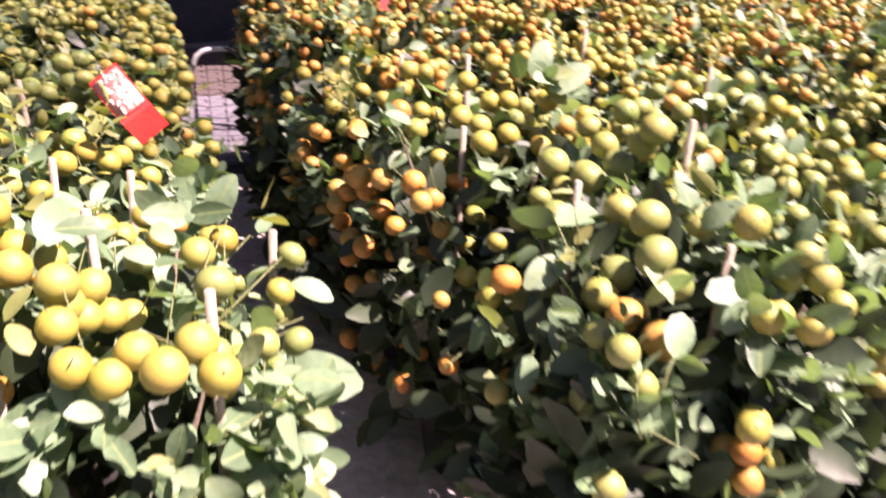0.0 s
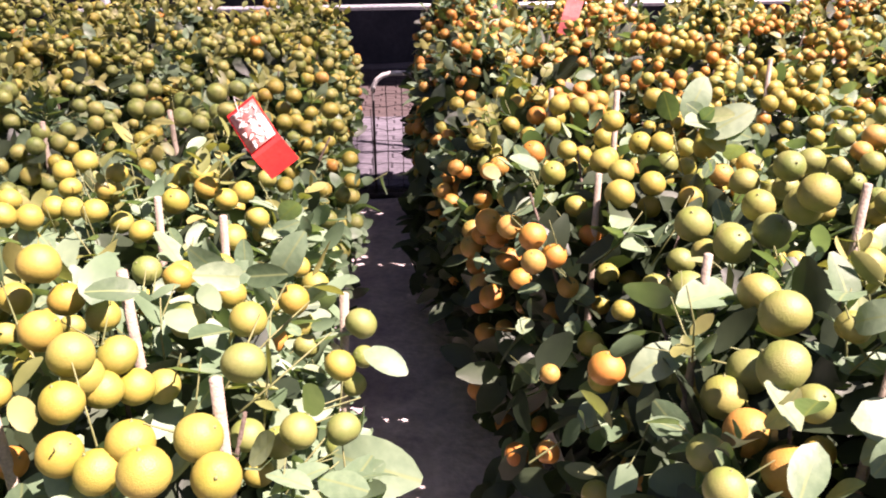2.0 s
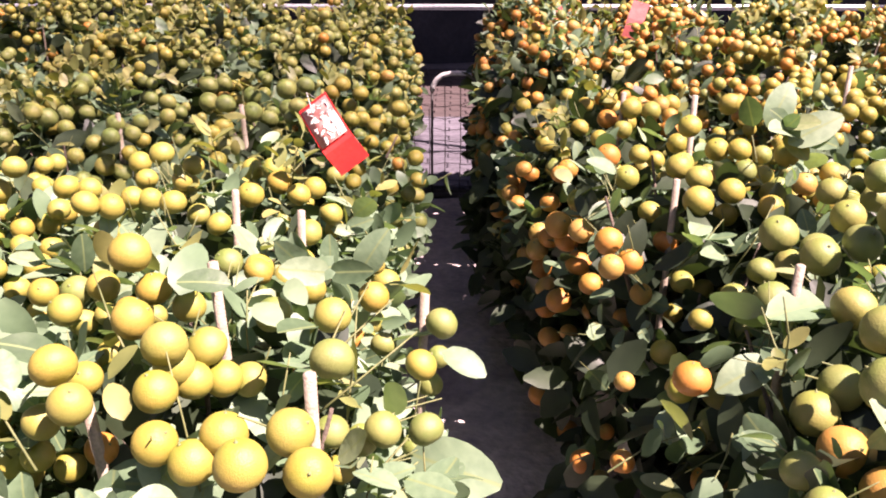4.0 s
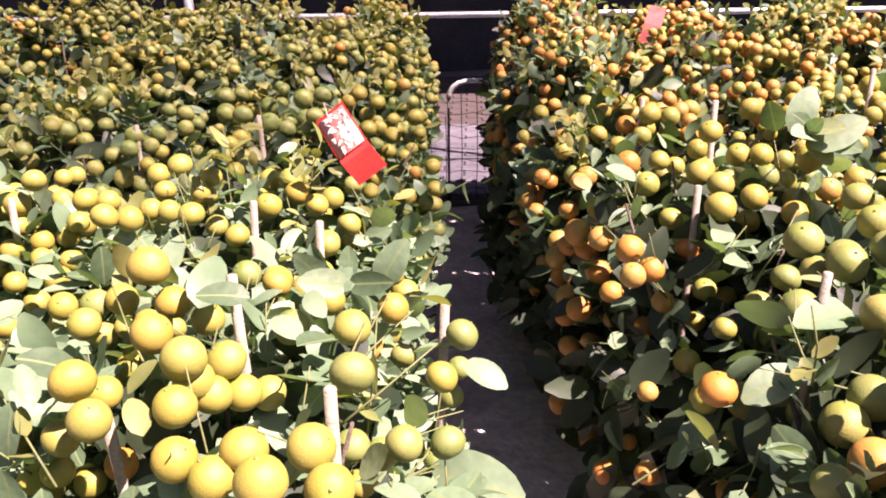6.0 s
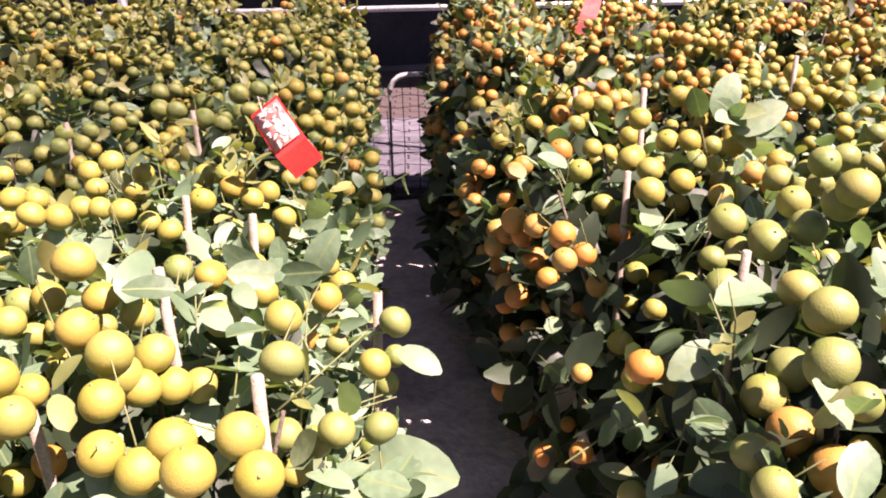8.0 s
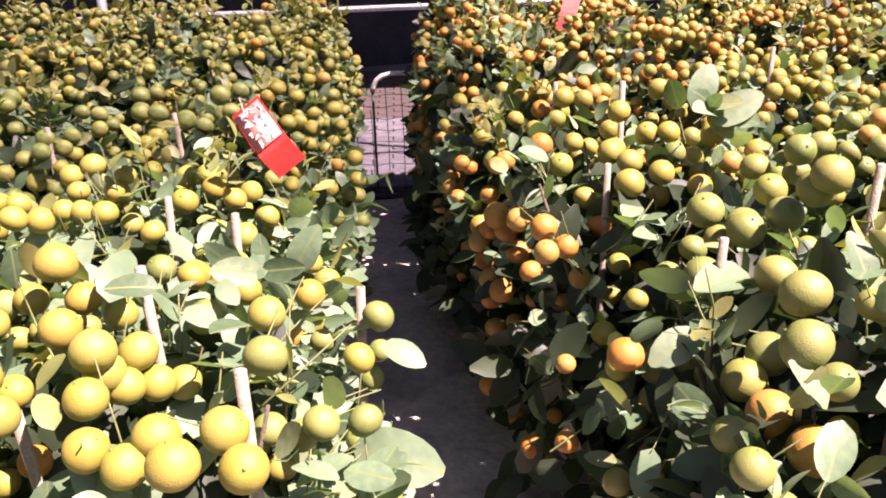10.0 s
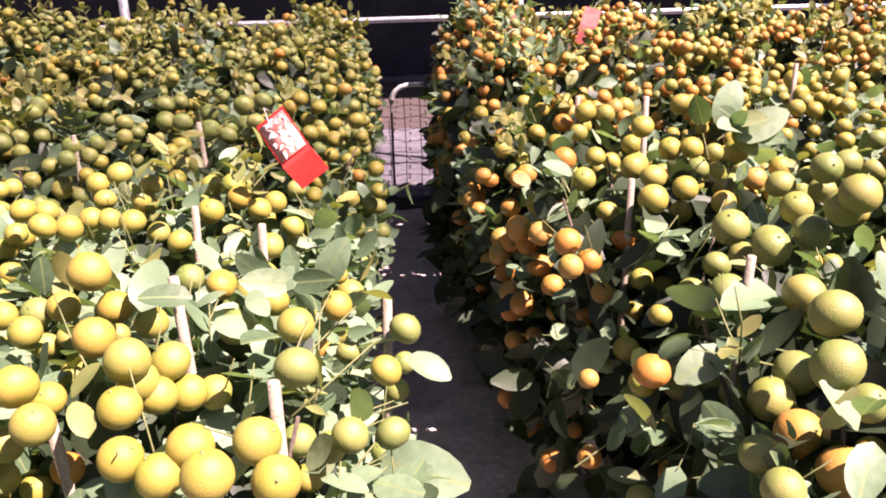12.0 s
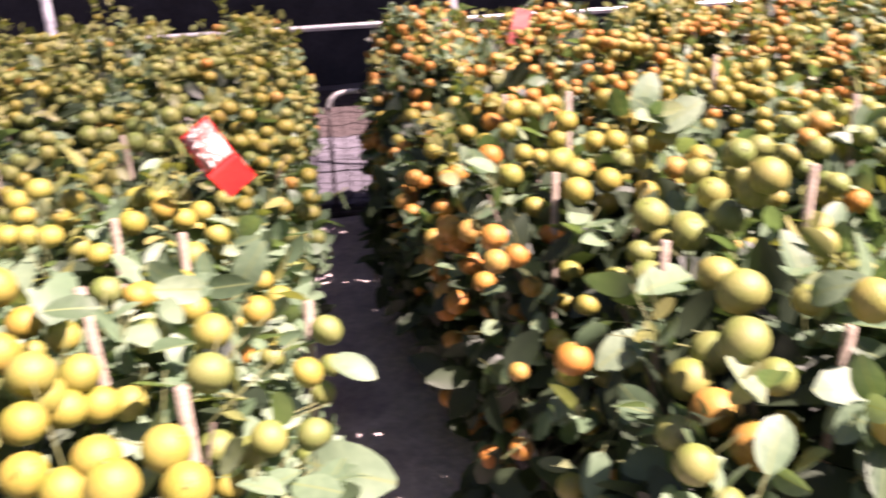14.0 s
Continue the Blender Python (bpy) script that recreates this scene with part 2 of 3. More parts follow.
def leaf_cloud(templates, pos, axis, normal, size):
    """One mesh's vertices and faces for many leaves."""
    x, y, z = leaf_frames(axis, normal)
    V, F, base = [], [], 0
    kind = rng.integers(0, len(templates), len(pos))
    for k, (tv, tf) in enumerate(templates):
        m = kind == k
        if not m.any():
            continue
        w = pos[m, None] + size[m, None, None] * (tv[None, :, :1] * x[m, None] + tv[None, :, 1:2] * y[m, None] + tv[None, :, 2:] * z[m, None])
        n = m.sum()
        V.append(w.reshape(-1, 3))
        F.append((tf[None] + (np.arange(n) * len(tv))[:, None, None] + base).reshape(-1, 4))
        base += n * len(tv)
    return np.concatenate(V), np.concatenate(F)


def ball_cloud(pos, size, around=9, rings=6):
    """One mesh's vertices and faces for many small round fruit."""
    a, b = np.meshgrid(np.linspace(0.03, math.pi - 0.03, rings + 1), np.arange(around) * 2 * math.pi / around, indexing="ij")
    tv = np.stack([np.sin(a) * np.cos(b), np.sin(a) * np.sin(b), 0.95 * np.cos(a)], 2).reshape(-1, 3)
    tf = np.array([(k * around + i, (k + 1) * around + i, (k + 1) * around + (i + 1) % around, k * around + (i + 1) % around) for k in range(rings) for i in range(around)])
    V = pos[:, None] + size[:, None, None] * tv[None]
    return V.reshape(-1, 3), (tf[None] + (np.arange(len(pos)) * len(tv))[:, None, None]).reshape(-1, 4)


def cloud_mesh(name, V, F, mat):
    me = bpy.data.meshes.new(name)
    me.from_pydata(V.tolist(), [], F.tolist())
    me.materials.append(mat)
    me.shade_smooth()
    return me


# ---- ground, path edge and street ----
FENCE_Y = 3.52
bm = bmesh.new()
bmesh.ops.create_grid(bm, x_segments=60, y_segments=60, size=4.0)
for q in bm.verts:
    q.co.z += 0.012 * noise.noise(q.co * 2.5) + 0.006 * noise.noise(q.co * 9)
    if max(abs(q.co.x), abs(q.co.y)) > 3.9:
        q.co.x *= 60
        q.co.y *= 60
        q.co.z = 0
ground = part("ground", bm, M_GROUND)
ground.location = (0.2, 0.2, 0)
tagged(ground, "uneven grey-brown trodden earth between the potted trees", "ground", kind="structure")

# separate strip of the ground, coloured paler to brighten the shaded aisle
bm = bmesh.new()
bmesh.ops.create_grid(bm, x_segments=30, y_segments=90, size=1.0)
for q in bm.verts:
    edge = max(abs(q.co.x), abs(q.co.y)) > 0.97
    q.co = Vector((q.co.x * 0.5, 1.9 + q.co.y * 1.65, 0.0))
    q.co.z = -0.02 if edge else 0.02 + 0.01 * noise.noise(q.co * 3.5) + 0.006 * noise.noise(q.co * 11)
earth_path = part("earth_path", bm, M_PATH)
tagged(earth_path, "trodden earth path between the pots, paled to brighten its shade", "path", kind="structure")

# ---- potted trees ----
POT = bpy.data.meshes.new("pot")
v, f = lathe([(0.001, 0.004), (0.105, 0.004), (0.11, 0.02), (0.128, 0.2), (0.136, 0.2), (0.138, 0.225), (0.13, 0.226), (0.124, 0.205), (0.0, 0.2)], 22)
POT.from_pydata(v, [], f)
POT.materials.append(M_POT)
POT.shade_smooth()
SOIL = bpy.data.meshes.new("soil")
v, f = lathe([(0.0, 0.19), (0.12, 0.2), (0.122, 0.206), (0.06, 0.216), (0.0, 0.212)], 16)
SOIL.from_pydata(v, [], f)
SOIL.materials.append(M_SOIL)
SOIL.shade_smooth()

TREES, OWN = {}, {}
WORDS = {
    "yellow": "potted kumquat tree crowded with ripe yellow fruit and glossy leaves",
    "green": "potted kumquat tree with pale green unripe fruit and glossy leaves",
    "orange": "potted kumquat tree hung with small orange fruit and dark leaves",
    "mixed": "potted kumquat tree with mixed green and yellow fruit",
}
MIXES = {
    "yellow": (("yellow", 0.85), ("green", 0.09), ("orange", 0.06)),
    "green": (("green", 0.78), ("yellow", 0.2), ("orange", 0.02)),
    "orange": (("orange", 0.6), ("yellow", 0.32), ("green", 0.08)),
    "mixed": (("green", 0.55), ("yellow", 0.35), ("orange", 0.1)),
}


def crown_point(u, top, half, seed, low=0.2, e=3.2):
    """A point of the uneven crown in direction u, and how it faces."""
    mid, tall = (top + low) / 2, (top - low) / 2
    r = 1.0 / ((np.abs(u[:, 0]) / half) ** e + (np.abs(u[:, 1]) / half) ** e + (np.abs(u[:, 2]) / tall) ** e) ** (1 / e)
    p = u * r[:, None]
    uneven = np.array([noise.noise(Vector(q * 7.0) + Vector((seed * 3.1, 0, 0))) for q in p])
    p = p * (1 + 0.13 * uneven)[:, None]
    facing = unit(np.sign(p) * np.abs(p / np.array([half, half, tall])) ** (e - 1) / np.array([half, half, tall]))
    return p + np.array([0, 0, mid]), facing


def scatter(n, top, half, seed, open_sides, low=0.2, depth=0.2, bare=0.0, square=3.2):
    """Places on the top of a crown, and down those of its sides that stand free."""
    p, facing = crown_point(unit(rng.normal(size=(n * 6, 3)) * np.array([1, 1, 0.9])), top, half, seed, low, square)
    keep = p[:, 2] > top - depth - 0.1 * rng.random(len(p))
    for side in open_sides:
        keep |= (facing @ np.array(side) > 0.35) & (p[:, 2] > low - 0.05) & (rng.random(len(p)) < (0.03 + 0.97 * np.clip((p[:, 2] - bare) / 0.22, 0, 1) if bare else 0.4 + 0.6 * np.clip((p[:, 2] - 0.25) / 0.3, 0, 1)))
    keep &= facing[:, 2] > -0.75
    return p[keep][:n], facing[keep][:n]


ENVELOPE = [(-0.265, 1.52, 0.79), (-0.25, 1.5, 0.765), (-0.235, 1.5, 0.74), (-0.22, 1.49, 0.715), (-0.205, 1.49, 0.695)]
CAMERA_SPOT = np.array([0.0, 0.0, 1.1])
CLEAR = [((-0.21, 1.49, 0.69), 0.06), ((-0.235, 1.48, 0.745), 0.1), ((0.65, 3.1, 0.81), 0.09), ((0.36, 3.03, 0.79), 0.08)]


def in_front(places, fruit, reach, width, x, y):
    """Which places lie between a fruit and the camera's standing point, and so hide it from view."""
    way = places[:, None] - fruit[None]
    out = unit(CAMERA_SPOT - np.array([x, y, 0.0]) - fruit)[None]
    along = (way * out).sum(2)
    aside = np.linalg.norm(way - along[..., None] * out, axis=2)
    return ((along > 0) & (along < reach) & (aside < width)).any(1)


def tree(key, x, y, top, half, palette, fruits, sprigs, near, open_sides, stakes=(), young=0.1, low=0.2, singles=0, bare=0.0, deep=0.0, fruit_low=0.06, square=3.2):
    seed = len(TREES) + 1
    root = new("kumquat_tree")
    root.location = (x, y, 0)
    tagged(root, WORDS[palette], "potted tree", "potted kumquat trees")
    TREES[key] = root
    # pot, soil, trunk with limbs
    part("pot", POT, None, root)
    part("soil", SOIL, None, root)
    limbs = [([(0, 0, 0.2), (0.008, 0.004, 0.3), (-0.006, 0.01, 0.42)], [0.014, 0.011, 0.009], 7)]
    for k in range(7):
        a = 2.4 * k + seed
        r = half * (0.55 + 0.3 * rng.random())
        limbs.append(([(0, 0, 0.3 + 0.015 * k), (r * 0.5 * math.cos(a), r * 0.5 * math.sin(a), 0.42 + 0.02 * k), (r * math.cos(a), r * math.sin(a), (top - 0.06) * (0.8 + 0.2 * rng.random()))], [0.007, 0.005, 0.002], 5))
    part("trunk", tubes(limbs), M_BARK, root)
    # canes
    for sx, sy, sz, lean in stakes:
        h = sz - 0.21
        cane = [(0.0057, 0), (0.0055, h * 0.3), (0.0064, h * 0.31), (0.0056, h * 0.33), (0.0054, h * 0.64), (0.0064, h * 0.65), (0.0055, h * 0.67), (0.0053, h), (0.0035, h + 0.001)]
        part("stake", lathe(cane, 9), M_CANE, root, "cut bamboo cane", Matrix.Translation(Vector((sx - x, sy - y, sz)) - pose(0, 0, 0, lean[0], lean[1], 0) @ Vector((0, 0, h))) @ pose(0, 0, 0, lean[0], lean[1], 0))
    # the fruit set out one by one, then clusters over the rest of the crown
    shapes = FRUIT_NEAR if near else FRUIT_FAR
    kept = [np.array(q[:3]) - np.array([x, y, 0]) for _, q in OWN.get(key, [])]
    for colour, (fx, fy, fz, fr) in OWN.get(key, []):
        part("fruit", shapes[colour][rng.integers(2)], None, root, at=pose(fx - x, fy - y, fz, rng.uniform(-50, 50), rng.uniform(-50, 50), rng.uniform(0, 360)) @ Matrix.Scale(fr, 4))
    names, weights = zip(*MIXES[palette])
    made = 0
    p, facing = scatter(fruits * 2, top - 0.015, half * 0.97, seed, open_sides, low, 0.2 if near else 0.28, 0.42, square)
    fixed = len(kept)
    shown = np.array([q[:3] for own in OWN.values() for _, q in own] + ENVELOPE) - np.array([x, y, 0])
    for q, n in zip(p, facing):
        if made >= fruits:
            break
        colour = names[rng.choice(len(names), p=weights)]
        for k in range(rng.integers(2, 6)):
            r = rng.uniform(0.0165, 0.0215) if near else rng.uniform(0.0145, 0.0185)
            c = q - n * rng.uniform(0.005, 0.03) + (rng.normal(size=3) * np.array([0.024, 0.024, 0.02]) if k else 0)
            if c[2] < fruit_low:
                continue
            if max(abs(c[0]), abs(c[1])) > half * 1.03 or any(np.linalg.norm(c + np.array([x, y, 0]) - np.array(spot)) < room for spot, room in CLEAR):
                continue
            if kept:
                gaps = np.linalg.norm(np.array(kept) - c, axis=1)
                if gaps.min() < 0.031 or (fixed and gaps[:fixed].min() < 0.042):
                    continue
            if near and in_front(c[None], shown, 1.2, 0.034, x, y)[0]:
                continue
            kept.append(c)
            made += 1
            part("fruit", shapes[colour][rng.integers(2)], None, root, at=pose(*c, rng.uniform(-50, 50), rng.uniform(-50, 50), rng.uniform(0, 360)) @ Matrix.Scale(r, 4))
    kept = np.array(kept) if kept else np.zeros((0, 3))
    if not near:
        # the many small fruit further in, between the clusters
        p, facing = scatter(260, top - 0.02, half * 0.96, seed + 0.3, open_sides, low, 0.3, 0.45, square)
        p = p - facing * rng.uniform(0.0, 0.035, (len(p), 1))
        gaps = np.linalg.norm(p[:, None] - kept[None], axis=2).min(1) if len(kept) else np.ones(len(p))
        p = p[gaps > 0.024]
        for spot, room in CLEAR:
            p = p[np.linalg.norm(p + np.array([x, y, 0]) - np.array(spot), axis=1) > room]
        kind = rng.choice(len(names), len(p), p=weights)
        for k, colour in enumerate(names):
            mine = p[kind == k]
            if len(mine):
                V, F = ball_cloud(mine, rng.uniform(0.013, 0.0175, len(mine)))
                tagged(part("fruit_mass", cloud_mesh("fruit_mass", V, F, SKIN_MASS[colour]), None, root), "small crowded %s fruit" % colour, kind="stuff")
    # leafy shoots
    p, facing = scatter(sprigs, top - deep - (0.008 if near else 0.016), half - deep - (0.012 if near else 0.02), seed, open_sides, low, 0.24 if near else 0.3, bare, square)
    P, A, N, Z, twigs = [], [], [], [], []
    yP, yA, yN, yZ = [], [], [], []
    for q, n in zip(p, facing):
        d = unit(n * 0.75 + np.array([0, 0, 0.35]) + rng.normal(size=3) * 0.42)
        length = rng.uniform(0.08, 0.14)
        fresh = rng.random() < young and n[2] > 0.5
        tip = q + d * (rng.uniform(-0.02, 0.025) + (0.05 if fresh else 0))
        root_at = tip - d * length
        twigs.append(([root_at, (root_at + tip) / 2 + rng.normal(size=3) * 0.004, tip], [0.0014, 0.0011, 0.0007], 4))
        turn = rng.uniform(0, 6.28)
        a = unit(np.cross(d, np.array([0.3, 0.5, 0.81])))
        b = np.cross(d, a)
        count = rng.integers(6, 9)
        for k in range(count):
            s = (k + 0.6) / count
            w = turn + 2.4 * k
            out = math.cos(w) * a + math.sin(w) * b
            axis = unit(out * (0.95 - 0.45 * s) + d * (0.35 + 0.45 * s) + rng.normal(size=3) * 0.15)
            face = unit(d * 0.8 - out * 0.4 + np.array([0, 0, 0.5]) + rng.normal(size=3) * 0.2)
            size = rng.uniform(0.03, 0.06) * (0.75 if fresh else 1.0) * (1.05 - 0.25 * abs(s - 0.5))
            lists = (yP, yA, yN, yZ) if fresh else (P, A, N, Z)
            for store, value in zip(lists, (root_at + (tip - root_at) * s, axis, face, size)):
                store.append(value)
    P, A, N, Z = np.array(P), np.array(A), np.array(N), np.array(Z)
    if len(kept):
        # leaves that would cover a fruit from above give way to it
        middle = P + A * Z[:, None] * 0.5
        lift = np.linalg.norm(middle[:, None] - kept[None], axis=2)
        free = lift.min(1) > 0.019
        above = ((middle[:, None, 2] - kept[None, :, 2] > 0) & (np.linalg.norm(middle[:, None, :2] - kept[None, :, :2], axis=2) < 0.02)).any(1)
        free &= ~(above & (rng.random(len(free)) < 0.35))
        # leaves that hide a listed fruit from the camera's view go too
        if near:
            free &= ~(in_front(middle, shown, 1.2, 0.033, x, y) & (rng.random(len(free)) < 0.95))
        for spot, room in CLEAR:
            free &= np.linalg.norm(middle + np.array([x, y, 0]) - np.array(spot), axis=1) > room
        P, A, N, Z = P[free], A[free], N[free], Z[free]
    # filler leaves inside the crown block sun; their dark colour stands for shade
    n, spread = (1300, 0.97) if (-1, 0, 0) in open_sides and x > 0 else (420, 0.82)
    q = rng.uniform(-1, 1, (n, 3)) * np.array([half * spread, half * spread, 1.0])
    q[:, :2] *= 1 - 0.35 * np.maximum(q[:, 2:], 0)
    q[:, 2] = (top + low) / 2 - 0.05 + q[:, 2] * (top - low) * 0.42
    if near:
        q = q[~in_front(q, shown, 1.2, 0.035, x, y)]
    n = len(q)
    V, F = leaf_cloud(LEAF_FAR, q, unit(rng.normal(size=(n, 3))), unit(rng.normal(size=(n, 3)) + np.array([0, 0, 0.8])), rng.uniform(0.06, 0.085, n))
    tagged(part("inner_foliage", cloud_mesh("inner_foliage", V, F, M_INNER), None, root), "filler leaves inside the crown, coloured dark for its shade", kind="stuff")
    single = np.zeros(len(P), bool)
    if singles:
        order = np.argsort(P[:, 1] - P[:, 2] * 0.8)
        single[order[:singles]] = True
        X, Y, W = leaf_frames(A[single], N[single])
        for c, ax, ay, az, s in zip(P[single], X, Y, W, Z[single]):
            m = Matrix(((ax[0], ay[0], az[0], c[0]), (ax[1], ay[1], az[1], c[1]), (ax[2], ay[2], az[2], c[2]), (0, 0, 0, 1)))
            part("leaf", LEAF_MESH[rng.integers(len(LEAF_MESH))], None, root, at=m @ Matrix.Scale(s, 4))
    templates = LEAF_NEAR if near else LEAF_FAR
    V, F = leaf_cloud(templates, P[~single], A[~single], N[~single], Z[~single])
    tagged(part("foliage", cloud_mesh("foliage", V, F, M_LEAF), None, root), "dark green glossy leaves", kind="stuff")
    if yP:
        yP, yA, yN, yZ = (np.array(q) for q in (yP, yA, yN, yZ))
        free = np.ones(len(yP), bool)
        for spot, room in CLEAR:
            free &= np.linalg.norm(yP + yA * 0.02 + np.array([x, y, 0]) - np.array(spot), axis=1) > room
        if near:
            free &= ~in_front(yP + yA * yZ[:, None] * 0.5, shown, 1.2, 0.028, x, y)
        yP, yA, yN, yZ = yP[free], yA[free], yN[free], yZ[free]
    if len(yP):
        V, F = leaf_cloud(templates, yP, yA, yN, yZ)
        tagged(part("young_shoot", cloud_mesh("young_shoot", V, F, M_YOUNG), None, root), "light green young leaves", kind="stuff")
    # twigs cleared from the camera's view of the listed fruit
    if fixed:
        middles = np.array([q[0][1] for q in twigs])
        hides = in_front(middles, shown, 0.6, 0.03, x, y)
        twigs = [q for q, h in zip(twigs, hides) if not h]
    tagged(part("twig_mass", tubes(twigs), M_TWIG, root), "thin green twigs", kind="stuff")
    return root


def bunch(key, colour, places):
    """Fruit of one colour on one tree: x, y, z and radius of each."""
    OWN.setdefault(key, []).extend((colour, q) for q in places)


bunch("A", "yellow", [(-0.447, 0.826, 0.738, 0.0158), (-0.373, 0.809, 0.753, 0.0173), (-0.392, 0.759, 0.749, 0.0167), (-0.311, 0.786, 0.761, 0.0183), (-0.279, 0.791, 0.740, 0.0175), (-0.296, 0.690, 0.773, 0.0192), (-0.251, 0.641, 0.774, 0.0198), (-0.350, 0.877, 0.688, 0.0146), (-0.228, 0.680, 0.752, 0.0188), (-0.248, 0.649, 0.749, 0.0184), (-0.235, 0.654, 0.732, 0.0177), (-0.215, 0.677, 0.721, 0.0174), (-0.198, 0.699, 0.708, 0.0170), (-0.251, 0.609, 0.747, 0.0183), (-0.310, 0.583, 0.750, 0.0176), (-0.327, 0.600, 0.775, 0.0187), (-0.337, 0.667, 0.725, 0.0161), (-0.348, 0.605, 0.719, 0.0158), (-0.361, 0.612, 0.681, 0.0144), (-0.236, 0.559, 0.731, 0.0180), (-0.184, 0.566, 0.736, 0.0191), (-0.206, 0.549, 0.721, 0.0182)])
bunch("A", "yellow", [(-0.160, 0.520, 0.740, 0.0200), (-0.133, 0.572, 0.734, 0.0197), (-0.116, 0.546, 0.715, 0.0196), (-0.114, 0.682, 0.621, 0.0153), (-0.128, 0.768, 0.742, 0.0192), (-0.187, 0.924, 0.736, 0.0181), (-0.171, 0.893, 0.715, 0.0172), (-0.040, 0.778, 0.682, 0.0173), (-0.097, 0.870, 0.717, 0.0180), (-0.327, 0.777, 0.803, 0.0210), (-0.344, 0.629, 0.658, 0.0140), (-0.235, 0.910, 0.730, 0.0174)])
bunch("A", "green", [(-0.403, 0.811, 0.747, 0.0166), (-0.118, 0.670, 0.671, 0.0167), (-0.093, 0.688, 0.650, 0.0162), (-0.070, 0.665, 0.677, 0.0175), (-0.113, 0.662, 0.750, 0.0202), (-0.187, 0.765, 0.744, 0.0187), (-0.020, 0.833, 0.703, 0.0182), (-0.025, 0.925, 0.613, 0.0144), (-0.088, 0.879, 0.653, 0.0154), (-0.033, 0.855, 0.615, 0.0147), (-0.032, 0.691, 0.661, 0.0173), (-0.049, 0.790, 0.576, 0.0140), (-0.272, 0.919, 0.737, 0.0175)])
bunch("A", "orange", [(-0.313, 0.629, 0.677, 0.0148)])
bunch("B", "yellow", [(-0.116, 1.060, 0.681, 0.0159), (-0.207, 1.088, 0.714, 0.0181), (-0.389, 1.188, 0.706, 0.0174), (-0.335, 1.107, 0.719, 0.0177), (-0.511, 1.402, 0.743, 0.0218), (-0.414, 1.158, 0.734, 0.0193), (-0.487, 1.117, 0.740, 0.0187), (-0.514, 1.098, 0.750, 0.0192), (-0.499, 1.225, 0.719, 0.0182), (-0.472, 1.225, 0.717, 0.0182), (-0.297, 1.335, 0.713, 0.0205), (-0.260, 1.306, 0.702, 0.0195), (-0.317, 1.222, 0.727, 0.0204), (-0.368, 1.449, 0.704, 0.0202), (-0.209, 1.104, 0.710, 0.0179), (-0.246, 1.376, 0.692, 0.0194), (-0.194, 1.210, 0.702, 0.0188), (-0.195, 1.240, 0.667, 0.0162)])
bunch("B", "orange", [(-0.156, 0.997, 0.696, 0.0163)])
bunch("B2", "yellow", [(-0.574, 1.248, 0.725, 0.0184), (-0.593, 1.212, 0.739, 0.0192), (-0.523, 1.352, 0.712, 0.0189), (-0.565, 1.440, 0.717, 0.0200), (-0.775, 1.513, 0.690, 0.0172)])
bunch("C", "yellow", [(-0.477, 1.613, 0.676, 0.0183), (-0.210, 1.604, 0.637, 0.0173), (-0.212, 1.716, 0.630, 0.0175), (-0.246, 1.893, 0.700, 0.0198), (-0.231, 1.987, 0.681, 0.0189), (-0.185, 1.831, 0.698, 0.0201), (-0.201, 1.882, 0.650, 0.0180), (-0.172, 1.960, 0.619, 0.0169), (-0.157, 1.996, 0.627, 0.0171)])
bunch("C", "green", [(-0.413, 1.805, 0.718, 0.0202), (-0.434, 1.746, 0.745, 0.0216), (-0.459, 1.791, 0.691, 0.0189), (-0.385, 1.868, 0.773, 0.0230), (-0.363, 1.988, 0.761, 0.0219), (-0.543, 1.808, 0.754, 0.0214), (-0.497, 1.773, 0.757, 0.0219), (-0.473, 1.910, 0.749, 0.0212)])
bunch("C", "orange", [(-0.140, 1.889, 0.597, 0.0163)])
bunch("C2", "yellow", [(-0.759, 1.532, 0.690, 0.0174)])
bunch("C2", "green", [(-0.766, 1.626, 0.679, 0.0172), (-0.858, 1.806, 0.727, 0.0188), (-0.830, 1.738, 0.710, 0.0181), (-0.707, 1.666, 0.709, 0.0188), (-0.814, 1.814, 0.726, 0.0189), (-0.690, 1.737, 0.698, 0.0182), (-0.707, 1.834, 0.703, 0.0182), (-0.580, 1.945, 0.766, 0.0214), (-0.664, 1.900, 0.734, 0.0197), (-0.644, 1.830, 0.716, 0.0191), (-0.668, 1.989, 0.693, 0.0177), (-0.756, 2.047, 0.714, 0.0181)])
bunch("far_3_0_-1", "yellow", [(-0.312, 2.066, 0.730, 0.0204), (-0.269, 2.050, 0.701, 0.0193), (-0.238, 2.028, 0.735, 0.0210), (-0.213, 2.135, 0.670, 0.0180), (-0.141, 2.080, 0.649, 0.0177), (-0.231, 2.412, 0.746, 0.0200), (-0.280, 2.364, 0.762, 0.0208), (-0.287, 2.072, 0.750, 0.0214)])
bunch("far_3_0_-1", "green", [(-0.565, 2.022, 0.757, 0.0208)])
bunch("far_3_0_-1", "orange", [(-0.194, 2.284, 0.735, 0.0201)])
bunch("R1", "yellow", [(0.432, 0.681, 0.625, 0.0161)])
